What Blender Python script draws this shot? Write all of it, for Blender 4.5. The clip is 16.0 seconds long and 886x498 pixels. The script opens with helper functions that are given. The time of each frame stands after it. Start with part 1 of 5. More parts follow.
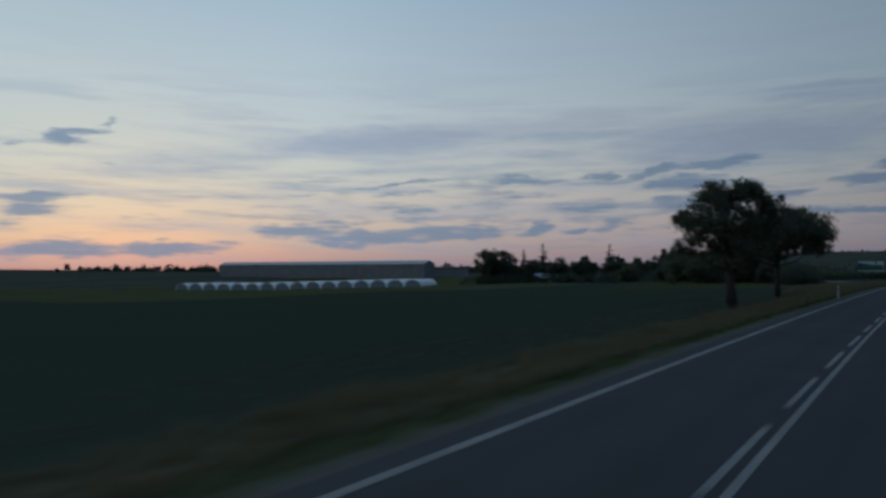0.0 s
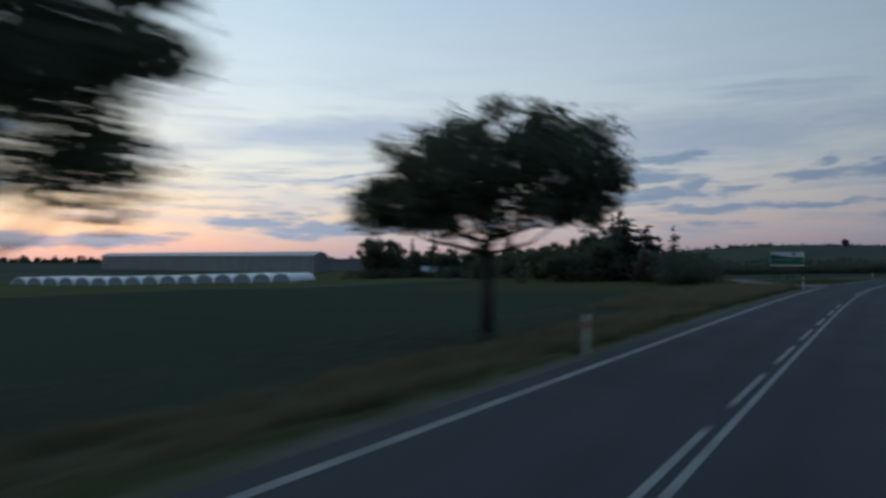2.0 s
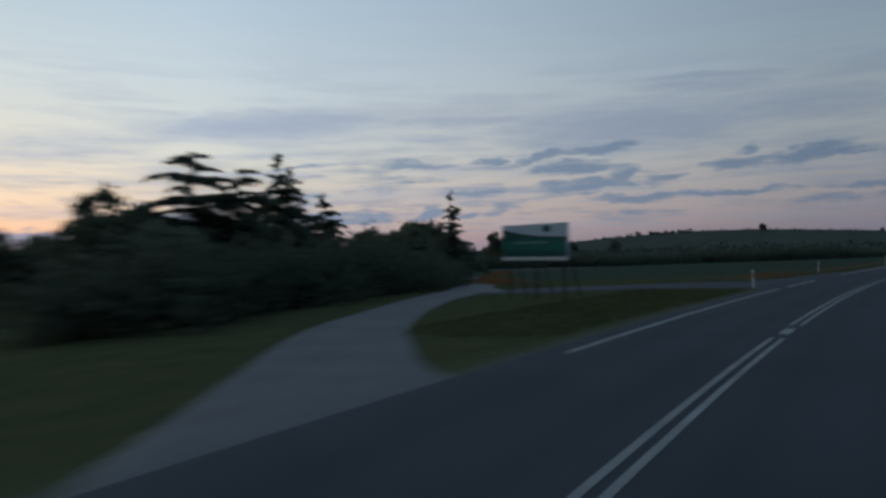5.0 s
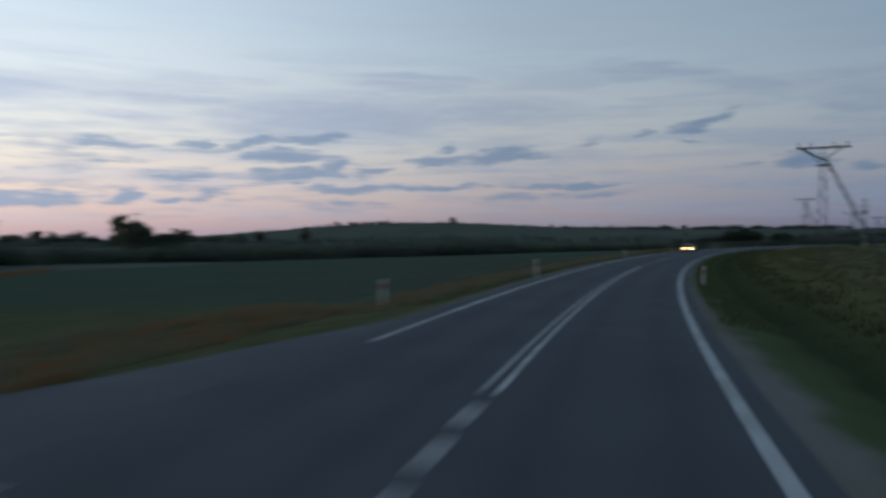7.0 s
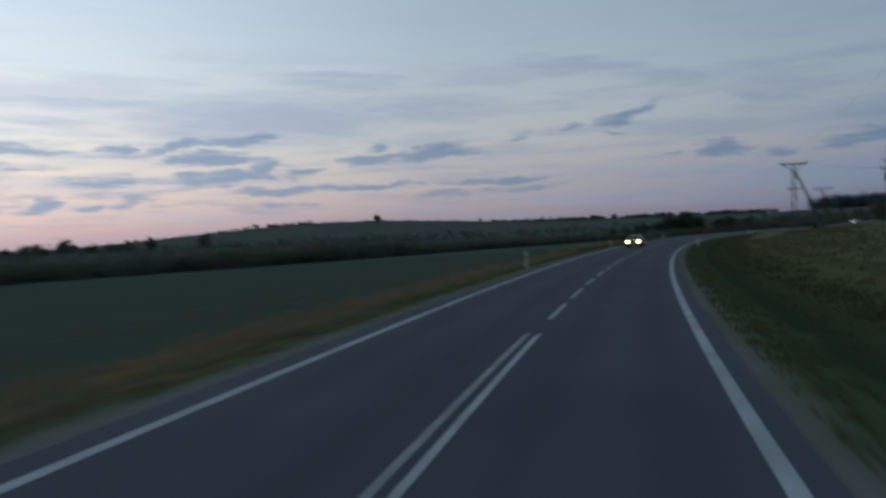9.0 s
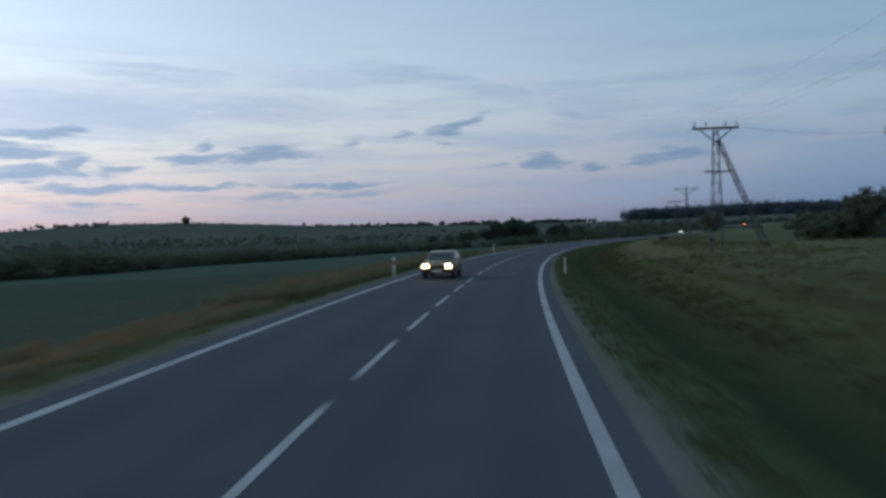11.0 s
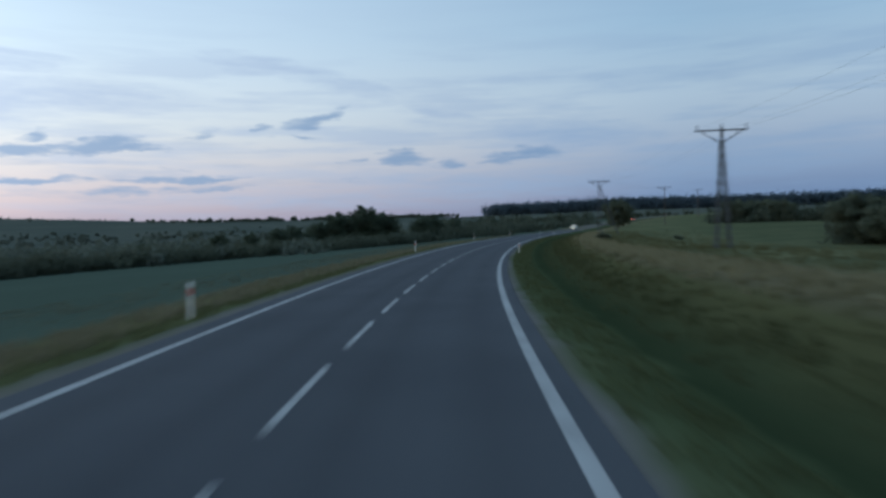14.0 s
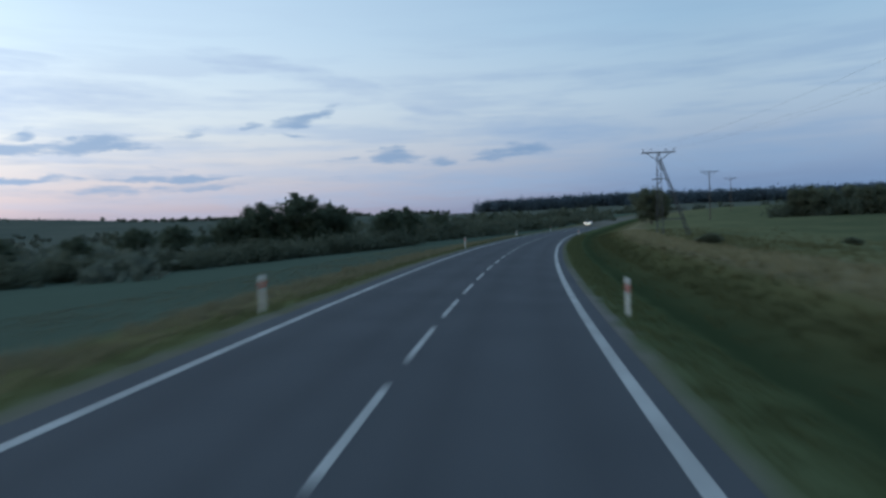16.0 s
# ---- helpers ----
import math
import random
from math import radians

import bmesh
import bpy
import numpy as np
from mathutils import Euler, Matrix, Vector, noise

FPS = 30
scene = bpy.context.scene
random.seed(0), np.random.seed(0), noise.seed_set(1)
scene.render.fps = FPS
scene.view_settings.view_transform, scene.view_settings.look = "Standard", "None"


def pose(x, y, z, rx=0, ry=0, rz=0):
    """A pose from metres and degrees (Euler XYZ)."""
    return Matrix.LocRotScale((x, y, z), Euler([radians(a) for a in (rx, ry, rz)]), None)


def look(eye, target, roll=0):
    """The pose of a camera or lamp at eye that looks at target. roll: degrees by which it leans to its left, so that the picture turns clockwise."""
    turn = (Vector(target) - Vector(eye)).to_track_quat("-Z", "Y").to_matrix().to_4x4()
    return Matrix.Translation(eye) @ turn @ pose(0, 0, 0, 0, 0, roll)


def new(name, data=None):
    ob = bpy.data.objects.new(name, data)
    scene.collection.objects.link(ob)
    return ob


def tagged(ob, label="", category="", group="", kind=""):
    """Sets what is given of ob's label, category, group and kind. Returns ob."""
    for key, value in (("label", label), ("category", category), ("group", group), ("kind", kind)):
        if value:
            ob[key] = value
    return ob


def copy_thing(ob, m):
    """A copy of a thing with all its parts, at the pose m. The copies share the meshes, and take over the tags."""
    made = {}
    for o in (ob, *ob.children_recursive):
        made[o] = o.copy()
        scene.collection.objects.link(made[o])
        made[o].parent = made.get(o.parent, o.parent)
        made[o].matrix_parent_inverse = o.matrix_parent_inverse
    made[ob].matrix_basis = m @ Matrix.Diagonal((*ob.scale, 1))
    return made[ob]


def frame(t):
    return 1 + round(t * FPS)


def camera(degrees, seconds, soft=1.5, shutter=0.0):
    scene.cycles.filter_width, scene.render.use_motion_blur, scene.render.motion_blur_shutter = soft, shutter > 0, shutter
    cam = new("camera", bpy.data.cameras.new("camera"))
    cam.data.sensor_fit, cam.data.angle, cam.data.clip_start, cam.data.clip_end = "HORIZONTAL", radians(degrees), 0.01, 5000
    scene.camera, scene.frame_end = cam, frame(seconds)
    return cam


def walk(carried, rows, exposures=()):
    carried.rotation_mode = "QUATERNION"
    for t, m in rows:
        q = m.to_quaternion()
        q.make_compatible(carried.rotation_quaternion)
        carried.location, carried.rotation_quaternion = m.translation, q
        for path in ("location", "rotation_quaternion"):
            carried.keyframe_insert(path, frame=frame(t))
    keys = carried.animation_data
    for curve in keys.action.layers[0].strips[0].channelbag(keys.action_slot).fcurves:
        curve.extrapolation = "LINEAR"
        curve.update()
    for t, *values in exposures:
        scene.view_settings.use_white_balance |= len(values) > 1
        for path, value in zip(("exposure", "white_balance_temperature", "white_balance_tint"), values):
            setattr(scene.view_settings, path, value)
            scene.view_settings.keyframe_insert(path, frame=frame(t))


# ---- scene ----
KAPPA = (-0.465, -0.432, -0.390, -0.239, -2.637, -2.259, -1.893, -1.353, -1.377, -1.783, -1.997, -1.481, -1.199, -1.059, -1.175, -1.196, -1.196, -1.196, -1.196, -1.196, -1.196, -1.196)
ZROAD = (0.00, -0.00, -0.01, -0.03, -0.03, -0.04, -0.05, -0.03, -0.02, -0.02, -0.03, -0.03, 0.00, 0.04, 0.10, 0.20, 0.70, 1.70, 2.80, 3.90, 4.80, 5.60)
BANK = (-0.023, -0.026, -0.010, 0.013, 0.026, 0.015, 0.022, 0.034, 0.032, 0.029, 0.021, 0.034, 0.036, 0.029, 0.020, 0.014, 0.009, 0.006, 0.004, 0.003, 0.002, 0.002)
ROWS = (
    (0.00, 1.90, -1.50, 2.48, 91.55, 0.02, 32.92),
    (0.50, 2.21, 10.77, 2.47, 90.88, -0.46, 32.25),
    (1.00, 2.47, 23.09, 2.46, 90.47, -1.00, 30.37),
    (1.50, 2.86, 35.28, 2.45, 90.60, -0.59, 30.86),
    (2.00, 3.35, 47.65, 2.43, 90.95, -0.16, 29.34),
    (2.50, 4.00, 59.58, 2.42, 90.96, 0.71, 28.90),
    (3.00, 4.53, 71.43, 2.40, 91.04, -0.06, 26.60),
    (3.85, 5.52, 91.79, 2.37, 90.72, 0.34, 25.60),
    (4.65, 6.81, 110.88, 2.36, 90.42, 0.72, 24.66),
    (5.50, 9.01, 131.05, 2.35, 90.10, 1.13, 23.66),
    (6.00, 10.58, 142.88, 2.36, 90.76, -0.40, 22.11),
    (6.50, 12.69, 154.63, 2.37, 90.31, 0.30, 12.49),
    (7.00, 15.14, 166.37, 2.36, 89.22, -0.03, 1.19),
    (7.50, 17.99, 178.11, 2.36, 90.08, 0.92, -2.43),
    (8.00, 21.13, 189.83, 2.35, 92.16, 0.56, 2.24),
    (8.50, 24.60, 201.54, 2.34, 89.83, 1.41, -0.64),
    (9.00, 28.25, 213.26, 2.34, 88.92, 2.22, -4.06),
    (9.50, 32.30, 224.93, 2.33, 87.47, 1.67, -9.86),
    (10.00, 36.59, 236.68, 2.33, 88.59, 1.34, -14.61),
    (10.85, 44.29, 256.38, 2.33, 88.93, 1.39, -17.25),
    (11.65, 52.06, 274.71, 2.33, 89.24, 1.43, -19.74),
    (12.50, 60.88, 293.92, 2.33, 89.57, 1.48, -22.38),
    (13.00, 66.22, 305.07, 2.34, 87.60, 0.64, -25.29),
    (13.50, 71.69, 316.22, 2.35, 87.32, 1.19, -27.93),
    (14.00, 77.44, 327.31, 2.35, 88.35, 1.59, -28.79),
    (14.50, 83.49, 338.21, 2.36, 88.32, 2.15, -26.06),
    (15.00, 89.79, 348.91, 2.36, 88.77, 1.12, -27.47),
    (15.50, 96.44, 359.44, 2.35, 87.71, 1.80, -29.24),
    (16.00, 103.35, 369.86, 2.35, 88.13, 1.99, -29.47),
)
FOV = 63.95
DASH_A, DASH_B = -3.36, 3.82
# seconds, stops, kelvin, tint
EXPOSURES = ((0.0, -1.39, 5590, 0), (1.5, -1.20, 5580, 0), (2.0, -0.86, 5720, 1), (2.5, -0.66, 5780, 2), (3.0, -0.62, 5840, 2), (5.5, -1.18, 5740, 2), (6.0, -1.15, 5780, 3), (6.5, -1.12, 5820, 3), (7.0, -0.62, 5880, 4),
             (9.0, -0.56, 5960, 4), (9.5, -0.20, 5930, 4), (10.0, -0.16, 5850, 4), (12.5, -0.13, 5670, 2), (13.0, -0.12, 5660, 2), (13.5, 0.10, 5700, 2), (14.0, 0.11, 5720, 2), (15.4, -0.07, 5710, 2), (16.0, 0.17, 5710, 2))
cam = camera(FOV, 16.0, soft=3.0, shutter=1.0)
walk(cam, [(t, pose(x, y, z, rx, ry, rz)) for t, x, y, z, rx, ry, rz in ROWS], EXPOSURES)

# ---- dusk sky: gradient towards the afterglow, with cloud banks ----
# cloud rows: azimuth, elevation, half length, half thickness, slope, density (degrees)
ALTO = (
    (20.5, 7.15, 0.9, 0.41, -0.121, 1.0), (16.8, 7.34, 2.3, 0.32, -0.159, 0.9), (12.5, 7.80, 3.8, 0.36, -0.085, 0.95), (13.2, 6.48, 3.7, 0.46, -0.030, 1.0),
    (13.0, 5.09, 3.3, 0.55, -0.047, 1.0), (10.0, 5.76, 1.2, 0.73, -0.458, 0.9), (6.7, 5.42, 2.0, 0.32, -0.175, 0.7), (9.3, 3.95, 3.5, 0.36, -0.005, 1.0),
    (2.2, 4.13, 4.3, 0.27, -0.016, 1.0), (-8.0, 4.22, 5.8, 0.27, -0.003, 0.85), (1.2, 6.24, 3.0, 0.36, -0.065, 0.95), (-3.1, 6.78, 2.7, 0.50, -0.186, 1.0),
    (-5.5, 6.59, 2.4, 0.32, -0.060, 0.9), (1.0, 7.24, 1.1, 0.36, -0.420, 0.7), (-14.8, 8.23, 1.1, 0.27, -0.006, 0.8),
)
EAST = (
    (-10.1, 7.55, 1.1, 0.23, -0.117, 0.6), (-19.5, 8.91, 2.4, 0.46, -0.278, 0.8), (-25.4, 5.75, 1.9, 0.55, 0.010, 1.0), 
    (-17.9, 7.43, 1.9, 0.14, 0.035, 0.6), (7.4, 2.77, 2.3, 0.23, -0.024, 0.7), (-29.3, 5.14, 1.2, 0.32, -0.155, 0.7),
    (-35.0, 5.67, 2.8, 0.46, -0.130, 0.75), (-21.5, 5.45, 0.8, 0.23, -0.192, 0.5), (-8.8, 4.37, 0.6, 0.18, -0.097, 0.5), (-10.8, 3.53, 3.2, 0.27, -0.046, 0.7),
    (-4.6, 3.41, 2.5, 0.27, -0.024, 0.7), (-8.7, 5.01, 0.9, 0.23, -0.074, 0.5), (-21.4, 4.13, 1.2, 0.18, -0.077, 0.4),
)
WEST = (
    (31.1, 2.84, 3.5, 0.55, -0.085, 0.95), (25.3, 3.15, 1.4, 0.59, -0.214, 0.9), (22.3, 3.04, 1.0, 0.36, -0.094, 0.8), (19.4, 3.51, 1.5, 0.36, -0.052, 0.8),
    (21.4, 4.85, 3.2, 0.41, -0.046, 0.8), (27.4, 7.15, 2.7, 0.41, -0.070, 0.7), (29.2, 5.39, 2.5, 0.68, -0.196, 0.55), (44.1, 2.91, 2.9, 0.59, -0.041, 0.95),
    (38.1, 2.42, 5.0, 0.64, -0.026, 1.0), (32.4, 2.91, 4.3, 0.46, -0.010, 0.9), (41.6, 3.58, 2.1, 0.36, -0.041, 0.7), (34.7, 4.44, 2.1, 0.64, -0.168, 0.65),
    (21.6, 4.51, 2.2, 0.46, -0.025, 0.7), (19.4, 3.23, 1.7, 0.41, -0.037, 0.7), (25.9, 2.85, 1.5, 0.41, -0.055, 0.7),
)
GLOW = (
    (60.9, 9.35, 2.2, 0.41, -0.227, 0.9), (58.2, 10.58, 1.1, 0.18, -0.274, 0.6), (63.8, 8.51, 0.8, 0.18, -0.133, 0.5), (58.6, 7.59, 0.8, 0.27, 0.035, 0.5),
    (62.8, 5.01, 3.1, 0.41, -0.094, 0.9), (63.2, 4.14, 2.7, 0.41, -0.071, 0.85), (64.2, 3.23, 1.7, 0.36, -0.092, 0.6), (61.9, 1.31, 4.0, 0.68, -0.037, 0.95),
    (55.7, 1.44, 5.1, 0.55, -0.035, 0.95), (44.8, 5.70, 3.5, 0.14, -0.084, 0.6), (37.4, 6.72, 4.3, 0.18, -0.098, 0.7), (36.7, 6.02, 2.7, 0.23, -0.048, 0.6),
    (26.7, 7.13, 3.8, 0.41, 0.002, 0.75), (27.3, 5.88, 3.5, 0.36, 0.049, 0.6), (55.9, 3.89, 1.8, 0.23, -0.085, 0.4),
)
VEILS = (
    (52.3, 7.98, 9.3, 1.00, -0.128, 0.5), (37.1, 10.11, 9.5, 1.09, -0.075, 0.85), (22.4, 10.42, 7.5, 0.55, 0.028, 0.7), (24.7, 9.01, 3.8, 0.41, 0.011, 0.6),
    (9.6, 9.47, 9.2, 1.73, -0.011, 0.85), (5.0, 11.97, 4.6, 0.46, 0.075, 0.6), (14.8, 6.47, 2.7, 0.46, -0.043, 0.5), (3.7, 12.64, 5.9, 0.41, 0.037, 0.6),
    (-15.2, 12.87, 5.2, 0.55, 0.118, 0.6), (-22.7, 11.45, 4.3, 0.46, 0.180, 0.5), (12.2, 9.75, 7.1, 1.37, -0.075, 0.6), (-1.9, 10.11, 7.9, 1.09, 0.022, 0.6),
    (-28.8, 9.19, 2.2, 0.82, 0.106, 0.55),
)
EVEIL = (
    (-38.4, 7.24, 6.1, 0.91, 0.091, 0.7), (-14.2, 12.55, 3.8, 0.55, 0.023, 0.55), (-21.2, 11.29, 4.9, 0.55, 0.220, 0.5), (1.9, 12.06, 2.5, 0.46, 0.154, 0.55),
    (-13.4, 7.77, 3.2, 0.36, -0.016, 0.6), (-29.1, 8.25, 4.1, 0.55, 0.056, 0.4), (-33.4, 3.23, 9.4, 1.00, -0.010, 0.6), (-50.9, 4.36, 9.8, 1.19, -0.016, 0.55),
    (-5.0, 9.62, 6.9, 0.64, -0.021, 0.45), (-17.6, 2.47, 12.2, 0.73, 0.026, 0.5), (-24.9, 4.21, 5.9, 0.64, -0.002, 0.5), (26.4, 10.55, 8.0, 0.55, -0.063, 0.6),
)


class Nodes:
    """Short hand for node trees."""

    def __init__(self, tree):
        self.t = tree

    def node(self, kind, **settings):
        n = self.t.nodes.new(kind)
        for k, v in settings.items():
            setattr(n, k, v)
        return n

    def put(self, socket, value):
        if isinstance(value, bpy.types.NodeSocket):
            self.t.links.new(value, socket)
        else:
            socket.default_value = value

    def math(self, op, a, b=0.0, c=0.0, clamp=False):
        n = self.node("ShaderNodeMath", operation=op, use_clamp=clamp)
        for s, v in zip(n.inputs, (a, b, c)):
            self.put(s, v)
        return n.outputs[0]

    def ramp(self, fac, stops, mode="LINEAR"):
        n = self.node("ShaderNodeValToRGB")
        n.color_ramp.interpolation = mode
        el = n.color_ramp.elements
        while len(el) < len(stops):
            el.new(0.5)
        for e, (p, c) in zip(el, stops):
            e.position, e.color = p, (c, c, c, 1) if isinstance(c, (int, float)) else (*c, 1)
        self.put(n.inputs[0], fac)
        return n.outputs[0]

    def mix(self, fac, a, b, blend="MIX"):
        n = self.node("ShaderNodeMix", data_type="RGBA", blend_type=blend)
        self.put(n.inputs[0], fac)
        for s, v in ((n.inputs[6], a), (n.inputs[7], b)):
            self.put(s, (*v, 1) if isinstance(v, tuple) and len(v) == 3 else v)
        return n.outputs[2]

    def noise(self, vector, scale, detail=4.0, rough=0.55):
        n = self.node("ShaderNodeTexNoise")
        if vector is not None:
            self.put(n.inputs["Vector"], vector)
        n.inputs["Scale"].default_value = scale
        n.inputs["Detail"].default_value = detail
        n.inputs["Roughness"].default_value = rough
        return n.outputs[0]


def srgb(r, g, b):
    return tuple((v / 255 / 12.92 if v < 10.3 else ((v / 255 + 0.055) / 1.055) ** 2.4) for v in (r, g, b))


world = bpy.data.worlds.new("dusk_sky")
scene.world = world
world.use_nodes = True
world.node_tree.nodes.clear()
W = Nodes(world.node_tree)
way = W.node("ShaderNodeTexCoord").outputs["Generated"]
sep = W.node("ShaderNodeSeparateXYZ")
W.put(sep.inputs[0], way)
wx, wy, wz = sep.outputs
az = W.math("MULTIPLY", W.math("ARCTAN2", W.math("MULTIPLY", wx, -1.0), wy), 57.2958)
elev = W.math("MULTIPLY", W.math("ARCSINE", wz), 57.2958)
def sky_plane(across, up, lift):
    """A flat field of azimuth and elevation for a noise, in cells longer than they are tall."""
    n = W.node("ShaderNodeCombineXYZ")
    W.put(n.inputs[0], W.math("MULTIPLY_ADD", az, across, lift))
    W.put(n.inputs[1], W.math("MULTIPLY_ADD", elev, up, lift * 3.7))
    return n.outputs[0]


# the clouds' ragged edges: two warps of the sky's plane, and streaky tearing
curl = W.noise(sky_plane(0.22, 0.75, 3.0), 1.0, 3.0, 0.5)
swell = W.noise(sky_plane(0.30, 0.90, 17.0), 1.0, 4.0, 0.55)
torn = W.noise(sky_plane(0.34, 2.3, 31.0), 1.0, 5.0, 0.58)
streak = W.noise(sky_plane(0.075, 0.75, 20.0), 1.0, 5.0, 0.55)
az_w = W.math("MULTIPLY_ADD", W.math("SUBTRACT", curl, 0.5), 6.0, az)
el_w = W.math("MULTIPLY_ADD", W.math("SUBTRACT", swell, 0.5), 1.5, elev)
el_s = W.math("MULTIPLY_ADD", W.math("SUBTRACT", streak, 0.5), 1.8, elev)
turn = W.math("DIVIDE", W.math("ADD", az, 90.0), 180.0)
eh = W.math("DIVIDE", W.math("MAXIMUM", elev, 0.0), 60.0, clamp=True)
gold = W.ramp(eh, ((0.0, srgb(172, 150, 150)), (0.02, srgb(202, 175, 164)), (0.038, srgb(222, 197, 175)), (0.075, srgb(232, 217, 194)), (0.13, srgb(228, 226, 212)),
                   (0.22, srgb(220, 224, 222)), (0.40, srgb(188, 205, 218)), (1.0, srgb(142, 166, 194))))
pink = W.ramp(eh, ((0.0, srgb(170, 154, 166)), (0.02, srgb(198, 172, 174)), (0.038, srgb(220, 190, 184)), (0.075, srgb(233, 210, 199)), (0.13, srgb(229, 221, 214)),
                   (0.22, srgb(219, 222, 226)), (0.40, srgb(188, 204, 222)), (1.0, srgb(142, 166, 195))))
cool = W.ramp(eh, ((0.0, srgb(98, 126, 164)), (0.03, srgb(116, 142, 180)), (0.055, srgb(138, 160, 194)), (0.10, srgb(174, 186, 208)), (0.16, srgb(192, 206, 222)),
                   (0.25, srgb(174, 199, 222)), (0.45, srgb(148, 176, 208)), (1.0, srgb(128, 155, 190))))
sunward = W.ramp(turn, ((0.10, 0.0), (0.24, 0.06), (0.33, 0.38), (0.42, 0.62), (0.52, 0.78), (0.62, 1.0)))
air = W.mix(W.ramp(turn, ((0.64, 0.0), (0.84, 1.0))), W.mix(sunward, cool, pink), gold)
nishita = W.node("ShaderNodeTexSky", sky_type="NISHITA", sun_disc=False, sun_elevation=radians(1.0), sun_rotation=radians(-58.0))
haze = W.mix(0.10, air, W.mix(1.0, nishita.outputs[0], (0.25, 0.25, 0.25), "MULTIPLY"))


def bank(rows, e_by, grow, gain, cut, tear, full):
    """The thickness of a group of clouds along this way: stretched patches in the warped plane, torn by the fine noise."""
    total = None
    for a0, e0, a1, e1, slope, dense in rows:
        # the third axis carries the sum so far, scaled away: the patches are worked out one after the other
        warped = W.node("ShaderNodeCombineXYZ")
        for i, v in enumerate((az_w, e_by, 0.0 if total is None else total)):
            W.put(warped.inputs[i], v)
        m = W.node("ShaderNodeMapping", vector_type="TEXTURE")
        for i, v in enumerate((warped.outputs[0], (a0, e0, 0), (0, 0, math.atan(slope)), (a1 * grow, e1 * grow, 1e4))):
            W.put(m.inputs[i], v)
        q = W.node("ShaderNodeVectorMath", operation="DOT_PRODUCT")
        W.put(q.inputs[0], m.outputs[0])
        W.put(q.inputs[1], m.outputs[0])
        d = W.math("MULTIPLY_ADD", q.outputs["Value"], -dense, dense)
        total = W.math("MAXIMUM", 0.0 if total is None else total, d)
    body = W.math("MULTIPLY_ADD", W.math("SUBTRACT", torn, 0.5), tear, W.math("MULTIPLY_ADD", total, gain, -cut))
    n = W.node("ShaderNodeMapRange", interpolation_type="SMOOTHSTEP")
    for i, v in enumerate((body, 0.0, full, 0.0, 1.0)):
        W.put(n.inputs[i], v)
    return W.math("MULTIPLY", n.outputs[0], W.math("MULTIPLY", total, 3.0, clamp=True))


thick = bank(ALTO + EAST + WEST + GLOW, el_w, 1.55, 1.6, 0.30, 2.4, 1.15)
veil = bank(VEILS + EVEIL, el_s, 1.6, 1.3, 0.08, 0.8, 1.1)
wisp = W.math("MULTIPLY", W.ramp(streak, ((0.46, 0.0), (0.62, 0.8))), W.ramp(eh, ((0.0, 0.35), (0.06, 0.6), (0.10, 0.9), (0.19, 0.8), (0.25, 0.2), (0.34, 0.0))))
# scattered shreds between the larger clouds, mostly towards the afterglow
shred = W.ramp(W.noise(sky_plane(0.15, 1.4, 70.0), 1.0, 5.0, 0.58), ((0.50, 0.0), (0.68, 0.85)))
shred = W.math("MULTIPLY", shred, W.ramp(W.math("DIVIDE", elev, 20.0, clamp=True), ((0.05, 0.0), (0.14, 1.0), (0.34, 0.9), (0.46, 0.0))))
shred = W.math("MULTIPLY", shred, W.ramp(turn, ((0.34, 0.15), (0.50, 0.45), (0.60, 1.0), (0.74, 1.0), (0.82, 0.45))))
thick = W.math("MAXIMUM", thick, shred)
grey = W.mix(sunward, srgb(148, 170, 200), srgb(178, 182, 198))
cover = W.mix(W.math("MULTIPLY", W.math("MAXIMUM", veil, W.math("MULTIPLY", wisp, 0.8)), 0.85), haze, grey)
cover = W.mix(W.math("MULTIPLY", thick, 0.82), cover, W.mix(sunward, srgb(128, 154, 188), srgb(136, 151, 174)))
below = W.mix(W.math("LESS_THAN", wz, -0.01), cover, srgb(50, 55, 55))
# the afterglow is brighter than the dusk behind it
side = W.ramp(turn, ((0.0, 0.50), (0.08, 0.43), (0.22, 0.405), (0.34, 0.465), (0.48, 0.57), (0.60, 0.77), (0.74, 1.00), (0.90, 1.02), (1.0, 0.70)))
bright = W.mix(1.0, below, side, "MULTIPLY")
bg = W.node("ShaderNodeBackground")
W.put(bg.inputs[0], bright)
bg.inputs[1].default_value = 2.0
out = W.node("ShaderNodeOutputWorld")
W.put(out.inputs[0], bg.outputs[0])

# the last glow over the horizon
glow = new("sun", bpy.data.lights.new("sun", "SUN"))
glow.data.energy, glow.data.angle, glow.data.color = 0.12, radians(20), (1.0, 0.72, 0.5)
glow.matrix_world = look((0, 0, 0), (math.sin(radians(58)), -math.cos(radians(58)), -0.10))

# ---- materials ----


